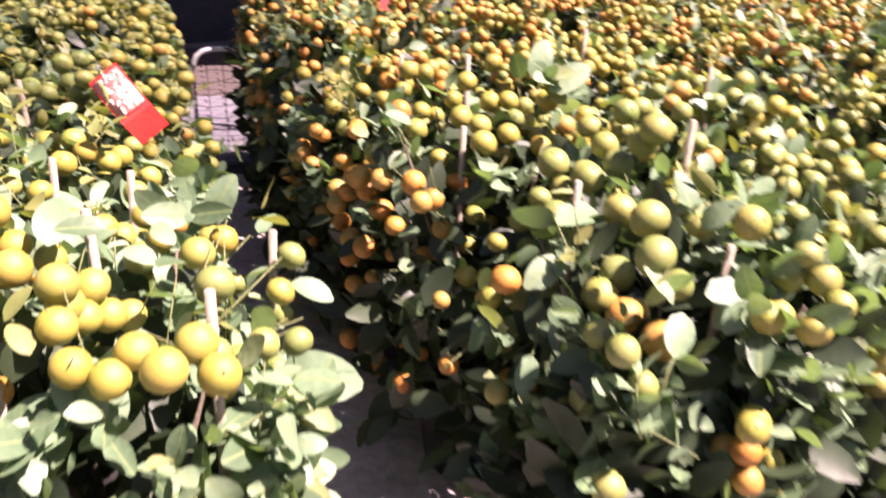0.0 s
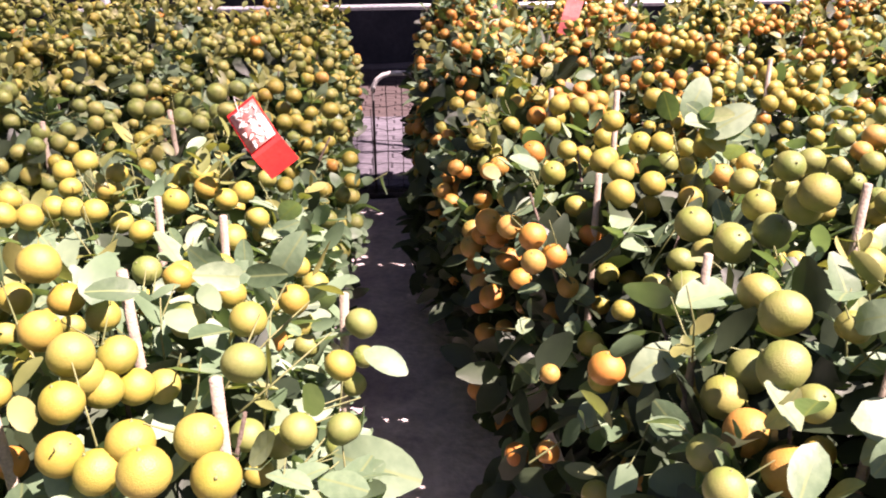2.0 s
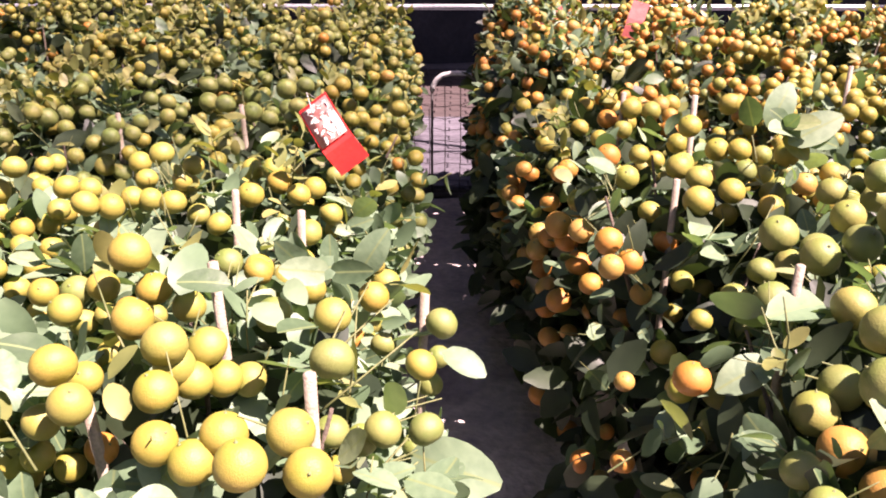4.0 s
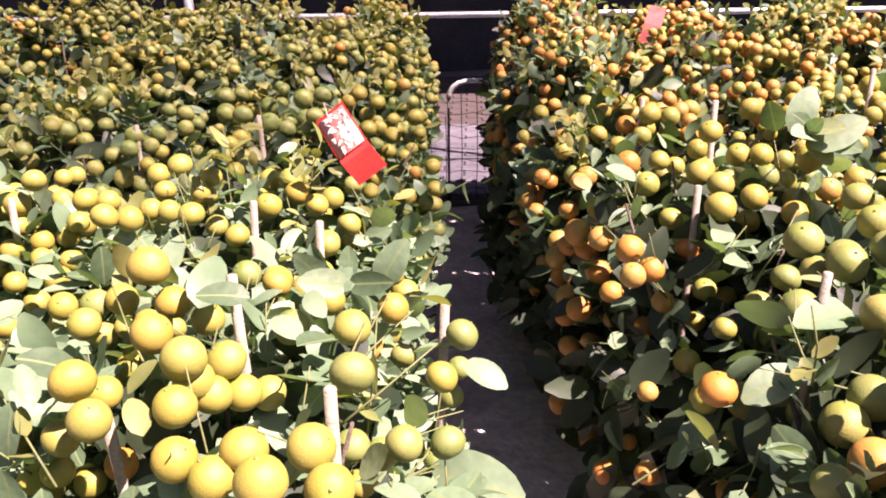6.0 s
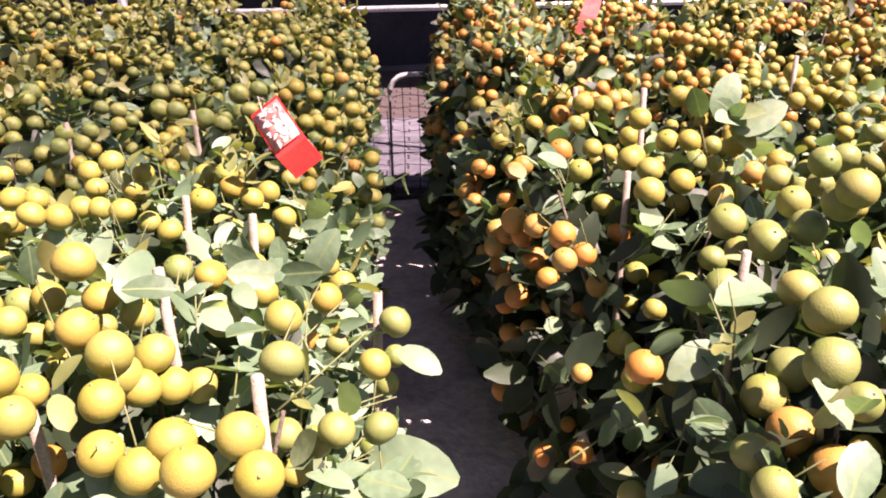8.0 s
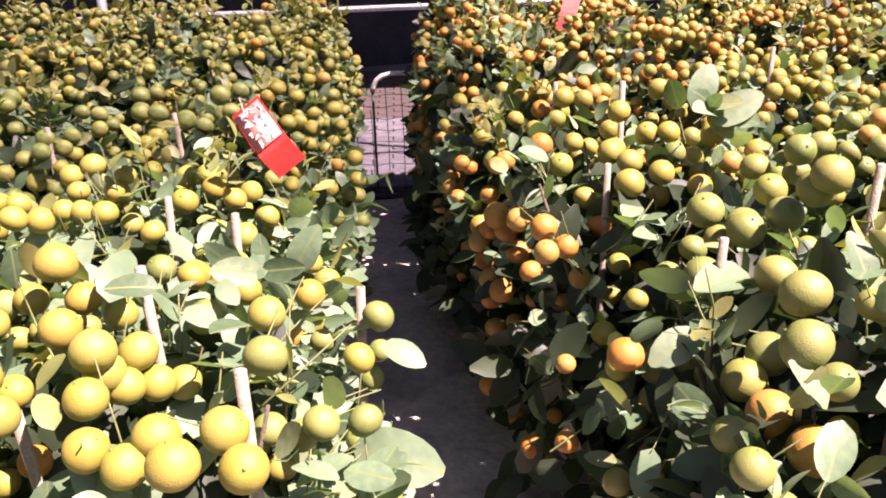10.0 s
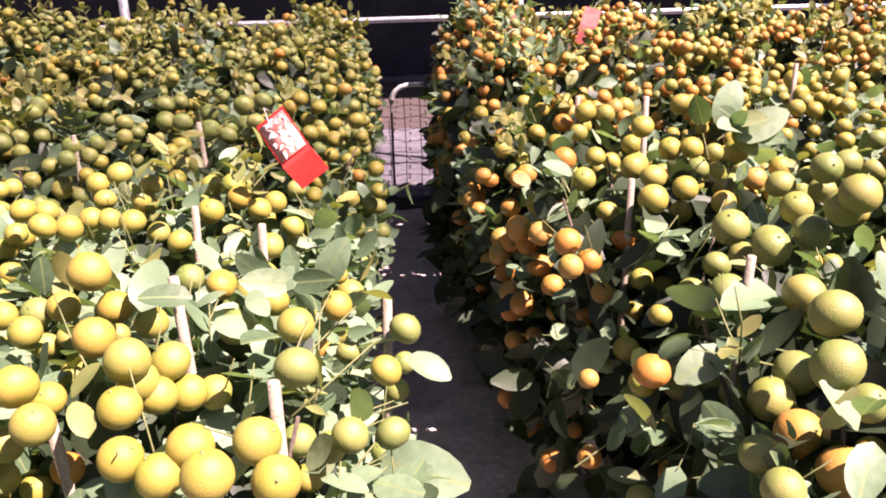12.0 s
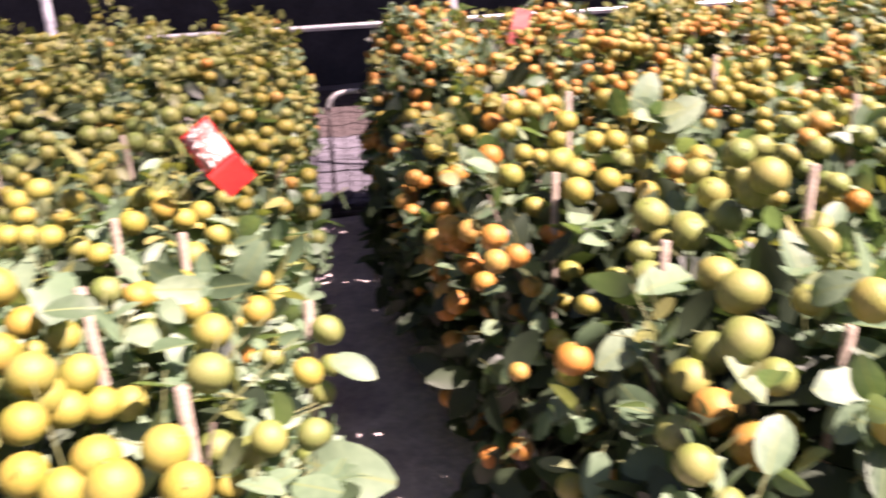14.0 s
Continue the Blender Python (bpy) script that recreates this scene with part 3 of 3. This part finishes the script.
bunch("R1", "green", [(0.448, 0.987, 0.726, 0.0245), (0.497, 0.988, 0.744, 0.0245), (0.380, 0.945, 0.684, 0.0245), (0.415, 0.821, 0.732, 0.0245), (0.386, 0.701, 0.766, 0.0245), (0.359, 0.635, 0.747, 0.0245), (0.394, 0.775, 0.663, 0.0245), (0.381, 0.880, 0.578, 0.0245), (0.369, 0.938, 0.567, 0.0245), (0.334, 0.951, 0.555, 0.0245), (0.362, 0.756, 0.643, 0.0245), (0.457, 1.015, 0.722, 0.0245), (0.519, 0.958, 0.787, 0.0245), (0.519, 0.928, 0.812, 0.0245)])
bunch("R1", "orange", [(0.220, 0.991, 0.544, 0.0140), (0.238, 1.162, 0.355, 0.0130), (0.198, 1.129, 0.320, 0.0203), (0.203, 0.888, 0.490, 0.0153), (0.232, 1.145, 0.275, 0.0160), (0.244, 0.790, 0.663, 0.0203), (0.360, 0.684, 0.647, 0.0245), (0.374, 0.624, 0.645, 0.0245), (0.374, 0.984, 0.366, 0.0251), (0.327, 1.258, 0.645, 0.0203)])
bunch("R2", "yellow", [(0.347, 1.332, 0.614, 0.0181), (0.346, 1.213, 0.595, 0.0182), (0.412, 1.315, 0.538, 0.0191), (0.352, 1.264, 0.518, 0.0171), (0.303, 1.118, 0.522, 0.0199), (0.662, 1.556, 0.776, 0.0204), (0.287, 1.403, 0.708, 0.0216), (0.363, 1.363, 0.738, 0.0217), (0.369, 1.454, 0.688, 0.0194), (0.380, 1.300, 0.737, 0.0215), (0.357, 1.213, 0.726, 0.0235), (0.421, 1.260, 0.728, 0.0210), (0.444, 1.345, 0.661, 0.0200), (0.318, 1.344, 0.665, 0.0199), (0.214, 1.442, 0.654, 0.0213), (0.447, 1.440, 0.749, 0.0209), (0.481, 1.424, 0.753, 0.0207), (0.505, 1.326, 0.706, 0.0186), (0.478, 1.243, 0.707, 0.0201)])
bunch("R2", "green", [(0.413, 1.041, 0.737, 0.0251), (0.440, 1.051, 0.690, 0.0217), (0.430, 1.122, 0.651, 0.0210), (0.469, 1.296, 0.593, 0.0186), (0.354, 1.015, 0.466, 0.0234), (0.418, 1.131, 0.557, 0.0194), (0.391, 1.189, 0.258, 0.0225), (0.557, 1.522, 0.719, 0.0181), (0.482, 1.388, 0.725, 0.0192), (0.505, 1.111, 0.773, 0.0209), (0.497, 1.038, 0.762, 0.0220), (0.565, 1.110, 0.763, 0.0195), (0.552, 1.080, 0.803, 0.0216), (0.597, 1.115, 0.799, 0.0209)])
bunch("R2", "orange", [(0.176, 1.410, 0.618, 0.0245), (0.208, 1.347, 0.630, 0.0205), (0.193, 1.417, 0.588, 0.0225), (0.177, 1.543, 0.546, 0.0219), (0.206, 1.347, 0.571, 0.0237), (0.214, 1.143, 0.686, 0.0210), (0.202, 1.050, 0.684, 0.0175), (0.218, 1.287, 0.558, 0.0199), (0.260, 1.347, 0.530, 0.0175), (0.168, 1.473, 0.469, 0.0229), (0.182, 1.396, 0.478, 0.0236), (0.176, 1.528, 0.403, 0.0219), (0.247, 1.427, 0.445, 0.0175), (0.278, 1.293, 0.493, 0.0175), (0.283, 1.205, 0.577, 0.0175), (0.228, 1.300, 0.418, 0.0199), (0.183, 1.510, 0.346, 0.0225), (0.217, 1.482, 0.372, 0.0175), (0.168, 1.506, 0.218, 0.0228), (0.219, 1.506, 0.176, 0.0175), (0.210, 1.381, 0.213, 0.0238), (0.246, 1.294, 0.298, 0.0175)])
bunch("R2", "orange", [(0.367, 1.046, 0.348, 0.0248), (0.285, 1.434, 0.609, 0.0175), (0.218, 1.168, 0.681, 0.0175), (0.203, 1.331, 0.635, 0.0211), (0.188, 1.529, 0.582, 0.0224)])
bunch("R3", "yellow", [(0.524, 1.639, 0.790, 0.0220), (0.343, 1.573, 0.705, 0.0199), (0.375, 1.574, 0.694, 0.0192), (0.373, 1.664, 0.654, 0.0177), (0.414, 1.577, 0.726, 0.0199), (0.345, 1.693, 0.769, 0.0219), (0.401, 1.757, 0.752, 0.0205), (0.293, 1.956, 0.725, 0.0192), (0.261, 1.799, 0.706, 0.0197), (0.156, 2.040, 0.706, 0.0190), (0.263, 2.048, 0.728, 0.0190)])
bunch("R3", "green", [(0.288, 1.779, 0.580, 0.0166)])
bunch("R3", "orange", [(0.155, 1.551, 0.518, 0.0222), (0.146, 1.690, 0.450, 0.0206), (0.169, 1.581, 0.466, 0.0212), (0.143, 1.831, 0.332, 0.0189), (0.188, 1.661, 0.580, 0.0210), (0.161, 1.589, 0.539, 0.0217), (0.153, 1.834, 0.554, 0.0197)])
bunch("S2", "yellow", [(0.798, 1.506, 0.738, 0.0167)])
bunch("S3", "yellow", [(0.831, 1.832, 0.802, 0.0212), (0.964, 1.887, 0.796, 0.0205), (0.856, 1.839, 0.770, 0.0191), (0.792, 1.712, 0.761, 0.0188), (0.838, 1.727, 0.753, 0.0180), (0.907, 1.807, 0.754, 0.0179), (0.910, 1.730, 0.759, 0.0180), (0.868, 1.655, 0.733, 0.0165), (0.916, 1.899, 0.751, 0.0177)])

SOUTH, EAST, WEST = (0, -1, 0), (1, 0, 0), (-1, 0, 0)
UP = (0, 0)
tree("A", -0.245, 0.72, 0.785, 0.232, "yellow", 28, 300, True, (SOUTH, EAST), [(-0.313, 0.616, 0.734, (3, -2)), (-0.23, 0.727, 0.814, (1, -2)), (-0.119, 0.588, 0.777, (1, 0)), (-0.039, 0.858, 0.728, (-2, 2))], 0.16, singles=260, fruit_low=0.56)
tree("B", -0.35, 1.24, 0.765, 0.255, "yellow", 55, 240, True, (EAST,), [(-0.32, 1.15, 0.755, (2, 3)), (-0.21, 1.06, 0.755, (0, 2))], 0.2, singles=200, fruit_low=0.5)
tree("C", -0.325, 1.78, 0.79, 0.25, "green", 110, 190, True, (EAST,), [(-0.45, 1.72, 0.765, (2, -2))], 0.3, singles=100, deep=0.008, square=2.5)
tree("R1", 0.48, 0.76, 0.79, 0.245, "green", 50, 170, True, (SOUTH, WEST), [(0.368, 0.858, 0.765, (0, 2)), (0.475, 0.66, 0.74, (-3, 6)), (0.56, 0.9, 0.83, (2, 1))], 0.12, singles=240, bare=0.42, deep=0.014, fruit_low=0.42)
tree("R2", 0.40, 1.30, 0.80, 0.242, "orange", 36, 140, True, (WEST,), [(0.402, 1.45, 0.84, (-1, 0)), (0.33, 1.243, 0.75, (0, 1))], 0.2, singles=220, bare=0.62, fruit_low=0.6)
tree("R3", 0.335, 1.84, 0.79, 0.245, "orange", 120, 150, True, (WEST,), [(0.33, 1.7, 0.8, (1, 1))], 0.3, singles=80, bare=0.56, square=2.5)
tree("A2", -0.75, 0.78, 0.76, 0.25, "yellow", 110, 110, True, (SOUTH,), [(-0.66, 0.7, 0.78, (2, -3))])
tree("B2", -0.86, 1.28, 0.75, 0.25, "yellow", 130, 150, True, (), [(-0.7, 1.2, 0.745, (2, 3))])
tree("C2", -0.86, 1.80, 0.785, 0.255, "green", 120, 160, True, (), [(-0.7, 1.7, 0.75, (1, 2))], 0.4, square=2.4)
tree("S1", 0.96, 0.76, 0.79, 0.25, "green", 160, 130, True, (SOUTH,), [(0.9, 0.8, 0.82, (1, 3))], singles=60, deep=0.016)
tree("S2", 0.90, 1.36, 0.79, 0.25, "green", 160, 115, True, (), [(0.85, 1.3, 0.83, (-2, 1))], 0.15, deep=0.014)
tree("S3", 0.87, 1.88, 0.80, 0.25, "yellow", 120, 140, False, (), [(0.82, 1.8, 0.84, (-2, 1))])
for row in range(1, 6):
    y = 0.74 + 0.525 * row
    for col in range(0, 7):
        for side in (-1, 1):
            x = (-0.385 - 0.52 * col) if side < 0 else (0.295 + 0.52 * col)
            x += rng.uniform(-0.03, 0.03) + 0.012 * row * side * (-1 if col else 0)
            if row < 3 and col < 2:
                continue
            if (side < 0 and x < -0.66 * y - 0.15) or (side > 0 and x > 0.98 * y + 0.2):
                continue
            if side < 0:
                palette = ("green", "mixed", "green")[(row * 2 + col) % 3]
            else:
                palette = ("orange", "orange", "yellow", "orange", "orange")[(row + col) % 5]
            if row == 1 and side > 0:
                palette = "green"
            top = 0.805 + 0.018 * row + rng.uniform(-0.025, 0.03)
            aisle = ((-side, 0, 0),) if col == 0 else ()
            tree("far_%d_%d_%d" % (row, col, side), x, y + rng.uniform(-0.03, 0.03), top, 0.255 if col else (0.238 if row < 4 else 0.252), palette, 150 if col == 0 else 125, 150 if col == 0 else 130, False, aisle, (), 0.75 if side < 0 else 0.35, bare=0.45 if side < 0 else 0.56, square=2.3)


def large_leaf(key, base, tip, facing, shape):
    """One large leaf of a tree, from its stalk to its tip."""
    root = TREES[key]
    b, t = np.array(base), np.array(tip)
    x, y, z = leaf_frames((t - b)[None], np.array(facing, float)[None])
    m = Matrix(((x[0, 0], y[0, 0], z[0, 0], b[0]), (x[0, 1], y[0, 1], z[0, 1], b[1]), (x[0, 2], y[0, 2], z[0, 2], b[2]), (0, 0, 0, 1)))
    part("leaf", LEAF_MESH[shape], None, root, "large glossy leaf", Matrix.Translation(-root.location) @ m @ Matrix.Scale(float(np.linalg.norm(t - b)), 4))


large_leaf("A", (-0.05, 0.74, 0.60), (0.03, 0.69, 0.60), (-0.55, -0.7, 0.6), 1)
large_leaf("A", (-0.21, 0.71, 0.80), (-0.255, 0.70, 0.81), (0, -0.6, 1), 0)
large_leaf("A", (-0.11, 0.86, 0.75), (-0.085, 0.85, 0.80), (-0.2, -1, 0.4), 1)
large_leaf("A", (-0.02, 0.85, 0.66), (0.03, 0.83, 0.645), (0, -0.5, 1), 0)
large_leaf("A", (-0.24, 0.60, 0.66), (-0.31, 0.60, 0.67), (0, -0.6, 1), 1)
large_leaf("R2", (0.455, 1.30, 0.82), (0.43, 1.28, 0.875), (-0.4, -1, 0.3), 3)
large_leaf("R2", (0.475, 1.30, 0.82), (0.51, 1.30, 0.885), (0.1, -1, 0.3), 1)
large_leaf("R2", (0.50, 1.27, 0.80), (0.57, 1.26, 0.85), (0.1, -0.7, 0.7), 0)
large_leaf("R1", (0.33, 0.80, 0.68), (0.27, 0.78, 0.665), (0, -0.6, 1), 1)
large_leaf("R1", (0.40, 0.86, 0.72), (0.33, 0.82, 0.73), (-0.3, -0.6, 1), 0)
large_leaf("R1", (0.42, 0.62, 0.70), (0.49, 0.60, 0.71), (0, -0.6, 1), 1)
# a spray of broad leaves above the fruit
for k in range(9):
    a = -0.9 + 0.42 * k
    base = (0.50 + 0.01 * math.cos(k), 1.29, 0.815 + 0.008 * math.sin(2 * k))
    reach = 0.052 + 0.008 * math.sin(3 * k)
    tip = (base[0] + reach * math.sin(a) * 1.1, base[1] - 0.02 - 0.025 * math.cos(1.7 * k), base[2] + reach * (0.75 * math.cos(a) - 0.1))
    large_leaf("R2", base, tip, (0.25 * math.sin(a * 2), -0.75, 0.7), k % 4)
for k in range(7):
    a = -1.2 + 0.4 * k
    base = (-0.145 + 0.012 * math.cos(2 * k), 0.80, 0.775)
    tip = (base[0] + 0.05 * math.sin(a), base[1] - 0.02 * math.cos(k), base[2] + 0.045 * math.cos(a) * (0.7 + 0.3 * math.sin(k)))
    large_leaf("A", base, tip, (0.3 * math.sin(a * 3) - 0.3, -0.9, 0.4), k % 4)
# ---- fence at the end of the rows ----
fence = new("fence")
fence.matrix_basis = pose(0, FENCE_Y + 0.5, 0, 0, 0, 3)
tagged(fence, "low galvanised tube fence behind the potted trees", "fence")
part("top_rail", tube([(-7, 0, 0.775), (-2, 0, 0.775), (2, 0, 0.775), (7, 0, 0.775)], 0.014, 10), M_STEEL, fence)
for px in (-5.6, -3.5, -1.32, 0.5, 2.75, 4.85):
    part("post", tube([(px, 0.045, -0.02), (px, 0.045, 1.35)], 0.021, 10), M_STEEL, fence)

panel = new("mesh_panel")
panel.location = (-0.055, FENCE_Y, 0)
tagged(panel, "dark wire mesh panel with a bent white tube frame", "mesh panel")
arc = [(-0.055, 0, 0.02), (-0.055, 0, 0.475)] + [(-0.055 + 0.08 * (1 - math.cos(a)), 0, 0.475 + 0.075 * math.sin(a)) for a in (0.3, 0.7, 1.1, 1.57)] + [(0.75, 0, 0.55)]
# upright made thin and dark so that it drops out of the camera's view
part("frame", tube(arc[:2], 0.006, 8), M_WIRE, panel)
part("top_tube", tube(arc[1:], 0.011, 8), M_WHITE, panel, "bent white painted tube")
part("bottom_bar", tube([(-0.4, -0.005, 0.02), (0.75, -0.005, 0.02)], 0.013, 8), M_WIRE, panel)
for k in range(13):
    px = -0.2 + 0.066 * k
    part("wire", tube([(px, 0.008, 0.02), (px + 0.004, 0.008, 0.25), (px, 0.008, 0.5 if px > -0.06 else 0.4)], 0.002, 5), M_WIRE, panel)
for k in range(9):
    pz = 0.06 + 0.05 * k
    part("wire", tube([(-0.25 + 0.05 * i, 0.012, pz + 0.006 * math.sin(2.3 * i + k)) for i in range(20)], 0.0015, 5), M_WIRE, panel)

# ---- street beyond ----
street = part("pavement", slab(16.0, 3.6, 0.05, 0.006), M_BRICK)
street.location = (0, FENCE_Y + 0.1 + 1.8, -0.012)
tagged(street, "pale grey brick pavement beyond the mesh panel", "pavement", kind="structure")
brick = bpy.data.meshes.new("brick")
bm = slab(0.192, 0.092, 0.03, 0.004)
bm.to_mesh(brick)
bm.free()
brick.materials.append(M_BRICK)
red = brick.copy()
red.materials.clear()
red.materials.append(M_BRICK_RED)
for j in range(34):
    for i in range(7):
        y = FENCE_Y + 0.16 + 0.1 * j
        ob = new("brick", red if j > 14 else brick)
        ob.parent = street
        ob.matrix_basis = pose(-0.65 + 0.2 * i + 0.1 * (j % 2), y - street.location.y, 0.026 + rng.uniform(0, 0.005), rng.uniform(-1, 1), rng.uniform(-1, 1), rng.uniform(-0.8, 0.8))

kerb = part("kerb", slab(16.0, 0.08, 0.05, 0.012), M_SOIL)
kerb.location = (0, FENCE_Y + 0.05, 0.0)
tagged(kerb, "worn low kerb under the mesh panel", "kerb", kind="structure")

# backdrop that closes the street; its near-black cloth colour stands for shade
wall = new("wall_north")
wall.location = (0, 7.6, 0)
tagged(wall, "backdrop wall, shade beyond the fence put into near-black cloth", "wall", kind="structure")
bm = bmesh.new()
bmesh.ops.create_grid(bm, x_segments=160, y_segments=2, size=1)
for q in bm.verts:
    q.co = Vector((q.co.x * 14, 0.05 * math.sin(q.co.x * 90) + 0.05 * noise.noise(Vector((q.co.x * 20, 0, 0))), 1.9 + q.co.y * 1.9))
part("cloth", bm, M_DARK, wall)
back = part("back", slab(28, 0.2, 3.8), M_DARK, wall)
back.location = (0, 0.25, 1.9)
# unseen awning, added to keep light off the far street
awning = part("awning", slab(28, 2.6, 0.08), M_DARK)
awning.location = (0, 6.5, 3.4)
tagged(awning, "unseen awning added to block light over the far street", "awning", kind="structure")

# unseen walls added to cut low sky light on the crowns' sides
for name, sx, sy, px, py in (("wall_south", 18, 0.2, 0, -5.0), ("wall_west", 0.2, 14, -9.0, 1.9), ("wall_east", 0.2, 14, 9.0, 1.9)):
    side_wall = part(name, slab(sx, sy, 3.4, 0.01), M_WALL)
    side_wall.location = (px, py, 1.69)
    tagged(side_wall, "plain grey wall, unseen, added to cut low sky light", "wall", kind="structure")

yellow_post = new("yellow_post")
yellow_post.location = (2.67, 4.62, 0)
tagged(yellow_post, "square yellow painted post beside the fence", "post")
shaft = part("shaft", slab(0.16, 0.16, 1.7, 0.012), M_YELLOW, yellow_post)
shaft.location = (0, 0, 0.85)
foot = part("base_plate", slab(0.24, 0.24, 0.03, 0.006), M_STEEL, yellow_post)
foot.location = (0, 0, 0.015)


# ---- unseen shade net, added to dim the sun on the far rows ----
V, F = [], []
for k in range(120):
    # thinner strips on the right let more sun through
    for x0, x1, wide in ((-4.5, 1.2, 0.0118), (1.2, 3, 0.0035)):
        y0, y1 = 1.0 + 0.024 * k, 1.0 + 0.024 * k + wide
        n = len(V)
        V += [(xx, yy, zz) for zz in (2.6, 2.602) for xx, yy in ((x0, y0), (x1, y0), (x1, y1), (x0, y1))]
        F += [tuple(n + i for i in q) for q in ((3, 2, 1, 0), (4, 5, 6, 7), (0, 1, 5, 4), (2, 3, 7, 6), (1, 2, 6, 5), (3, 0, 4, 7))]
for x0 in (-4.5, 2.96):
    n = len(V)
    V += [(x0 + dx, yy, zz) for zz in (2.603, 2.63) for dx, yy in ((0, 0.98), (0.04, 0.98), (0.04, 3.9), (0, 3.9))]
    F += [tuple(n + i for i in q) for q in ((3, 2, 1, 0), (4, 5, 6, 7), (0, 1, 5, 4), (2, 3, 7, 6), (1, 2, 6, 5), (3, 0, 4, 7))]
net = part("shade_net", (V, F), M_DARK, smooth=False)
tagged(net, "unseen netting added to dim the sun on the rear rows", "shade net", kind="structure")
for px, py in ((-4.48, 1.1), (-4.48, 3.8), (2.98, 1.1), (2.98, 3.8)):
    pole = part("net_pole", tube([(px, py, -0.02), (px, py, 2.605)], 0.02, 10), M_STEEL)
    tagged(pole, "thin steel pole, unseen, added to hold the shade netting", "pole", kind="structure")


# ---- red envelopes hung on the trees ----
def envelope(x, y, z, tilt, turn, lean, mat, print_mat, w, h, bent, label):
    root = new("red_envelope")
    root.matrix_basis = pose(x, y, z, tilt, lean, turn)
    tagged(root, label, "envelope", "red envelopes")
    steps, v, f = 8, [], []
    for layer in (0.0, 0.002):
        for i in range(steps + 1):
            s = i / steps
            k = max(0.0, s - 0.55)
            v += [(-w / 2, layer + bent * (0.55 - s) * h if s < 0.55 else layer, -s * h), (w / 2, layer + bent * (0.55 - s) * h if s < 0.55 else layer, -s * h)]
    n = 2 * (steps + 1)
    for i in range(steps):
        a = 2 * i
        f += [(a, a + 1, a + 3, a + 2), (n + a, n + a + 2, n + a + 3, n + a + 1), (a, a + 2, n + a + 2, n + a), (a + 1, n + a + 1, n + a + 3, a + 3)]
    f += [(0, n, n + 1, 1), (2 * steps, 2 * steps + 1, n + 2 * steps + 1, n + 2 * steps)]
    part("paper", (v, f), mat, root, smooth=False)
    rows = np.random.default_rng(3)
    slope = Euler((-math.atan(bent), 0, 0)).to_matrix().to_4x4()
    if print_mat is not mat:
        # rosy patch behind the print: glare on the upper fold, put into colour
        glare_patch = part("print_panel", slab(w * 0.9, 0.001, h * 0.5 * math.hypot(1, bent), 0), M_GLARE, root)
        glare_patch.matrix_basis = Matrix.Translation((0, -0.0018 + bent * 0.27 * h, -0.28 * h)) @ slope
        for i in range(4):
            for j in range(3):
                for stroke in range(4):
                    s = 0.09 + 0.125 * i + rows.uniform(-0.045, 0.045)
                    bar = part("print_bar", slab(w * rows.uniform(0.035, 0.07), 0.0012, w * rows.uniform(0.1, 0.24), 0), print_mat, root)
                    bar.matrix_basis = Matrix.Translation((w * (-0.27 + 0.27 * j + rows.uniform(-0.09, 0.09)), -0.0034 + bent * (0.55 - s) * h, -s * h)) @ slope @ Euler((0, rows.uniform(-1.6, 1.6), 0)).to_matrix().to_4x4()
    part("string", tube([(0, 0, -0.005), (0.004, bent * 0.5 * h, 0.02), (0.012, bent * 0.6 * h + 0.03, -0.02)], 0.0008, 5), M_WHITE, root)
    return root


envelope(-0.268, 1.50, 0.80, 0, 8, -36, M_RED, M_PRINT, 0.064, 0.13, 1.1, "folded bright red paper envelope with pale print hung on a branch")
envelope(0.65, 3.12, 0.87, -8, -15, 14, M_PINK, M_PINK, 0.06, 0.13, 0.3, "faded red paper envelope among the far fruit")
envelope(0.375, 3.05, 0.83, 20, 30, 62, M_PINK, M_PINK, 0.06, 0.1, 0.3, "faded red paper envelope lying on the far leaves")

# ---- litter on the path ----
straw = part("twig", tube([(0.10, 2.15, 0.02), (0.15, 2.08, 0.022), (0.2, 2.0, 0.02)], 0.003, 5), M_CANE)
tagged(straw, "dry straw-coloured twig lying on the earth path", "twig")
for k in range(26):
    a = rng.uniform(1.9, 3.6)
    ob = part("fallen_leaf", LEAF_MESH[k % 4], None, at=pose(rng.uniform(-0.12, 0.2), a, 0.012, rng.uniform(-8, 8), rng.uniform(-8, 8), rng.uniform(0, 360)) @ Matrix.Scale(rng.uniform(0.02, 0.04), 4))
    tagged(ob, "small fallen leaf lying on the earth path", "leaf", "fallen leaves")
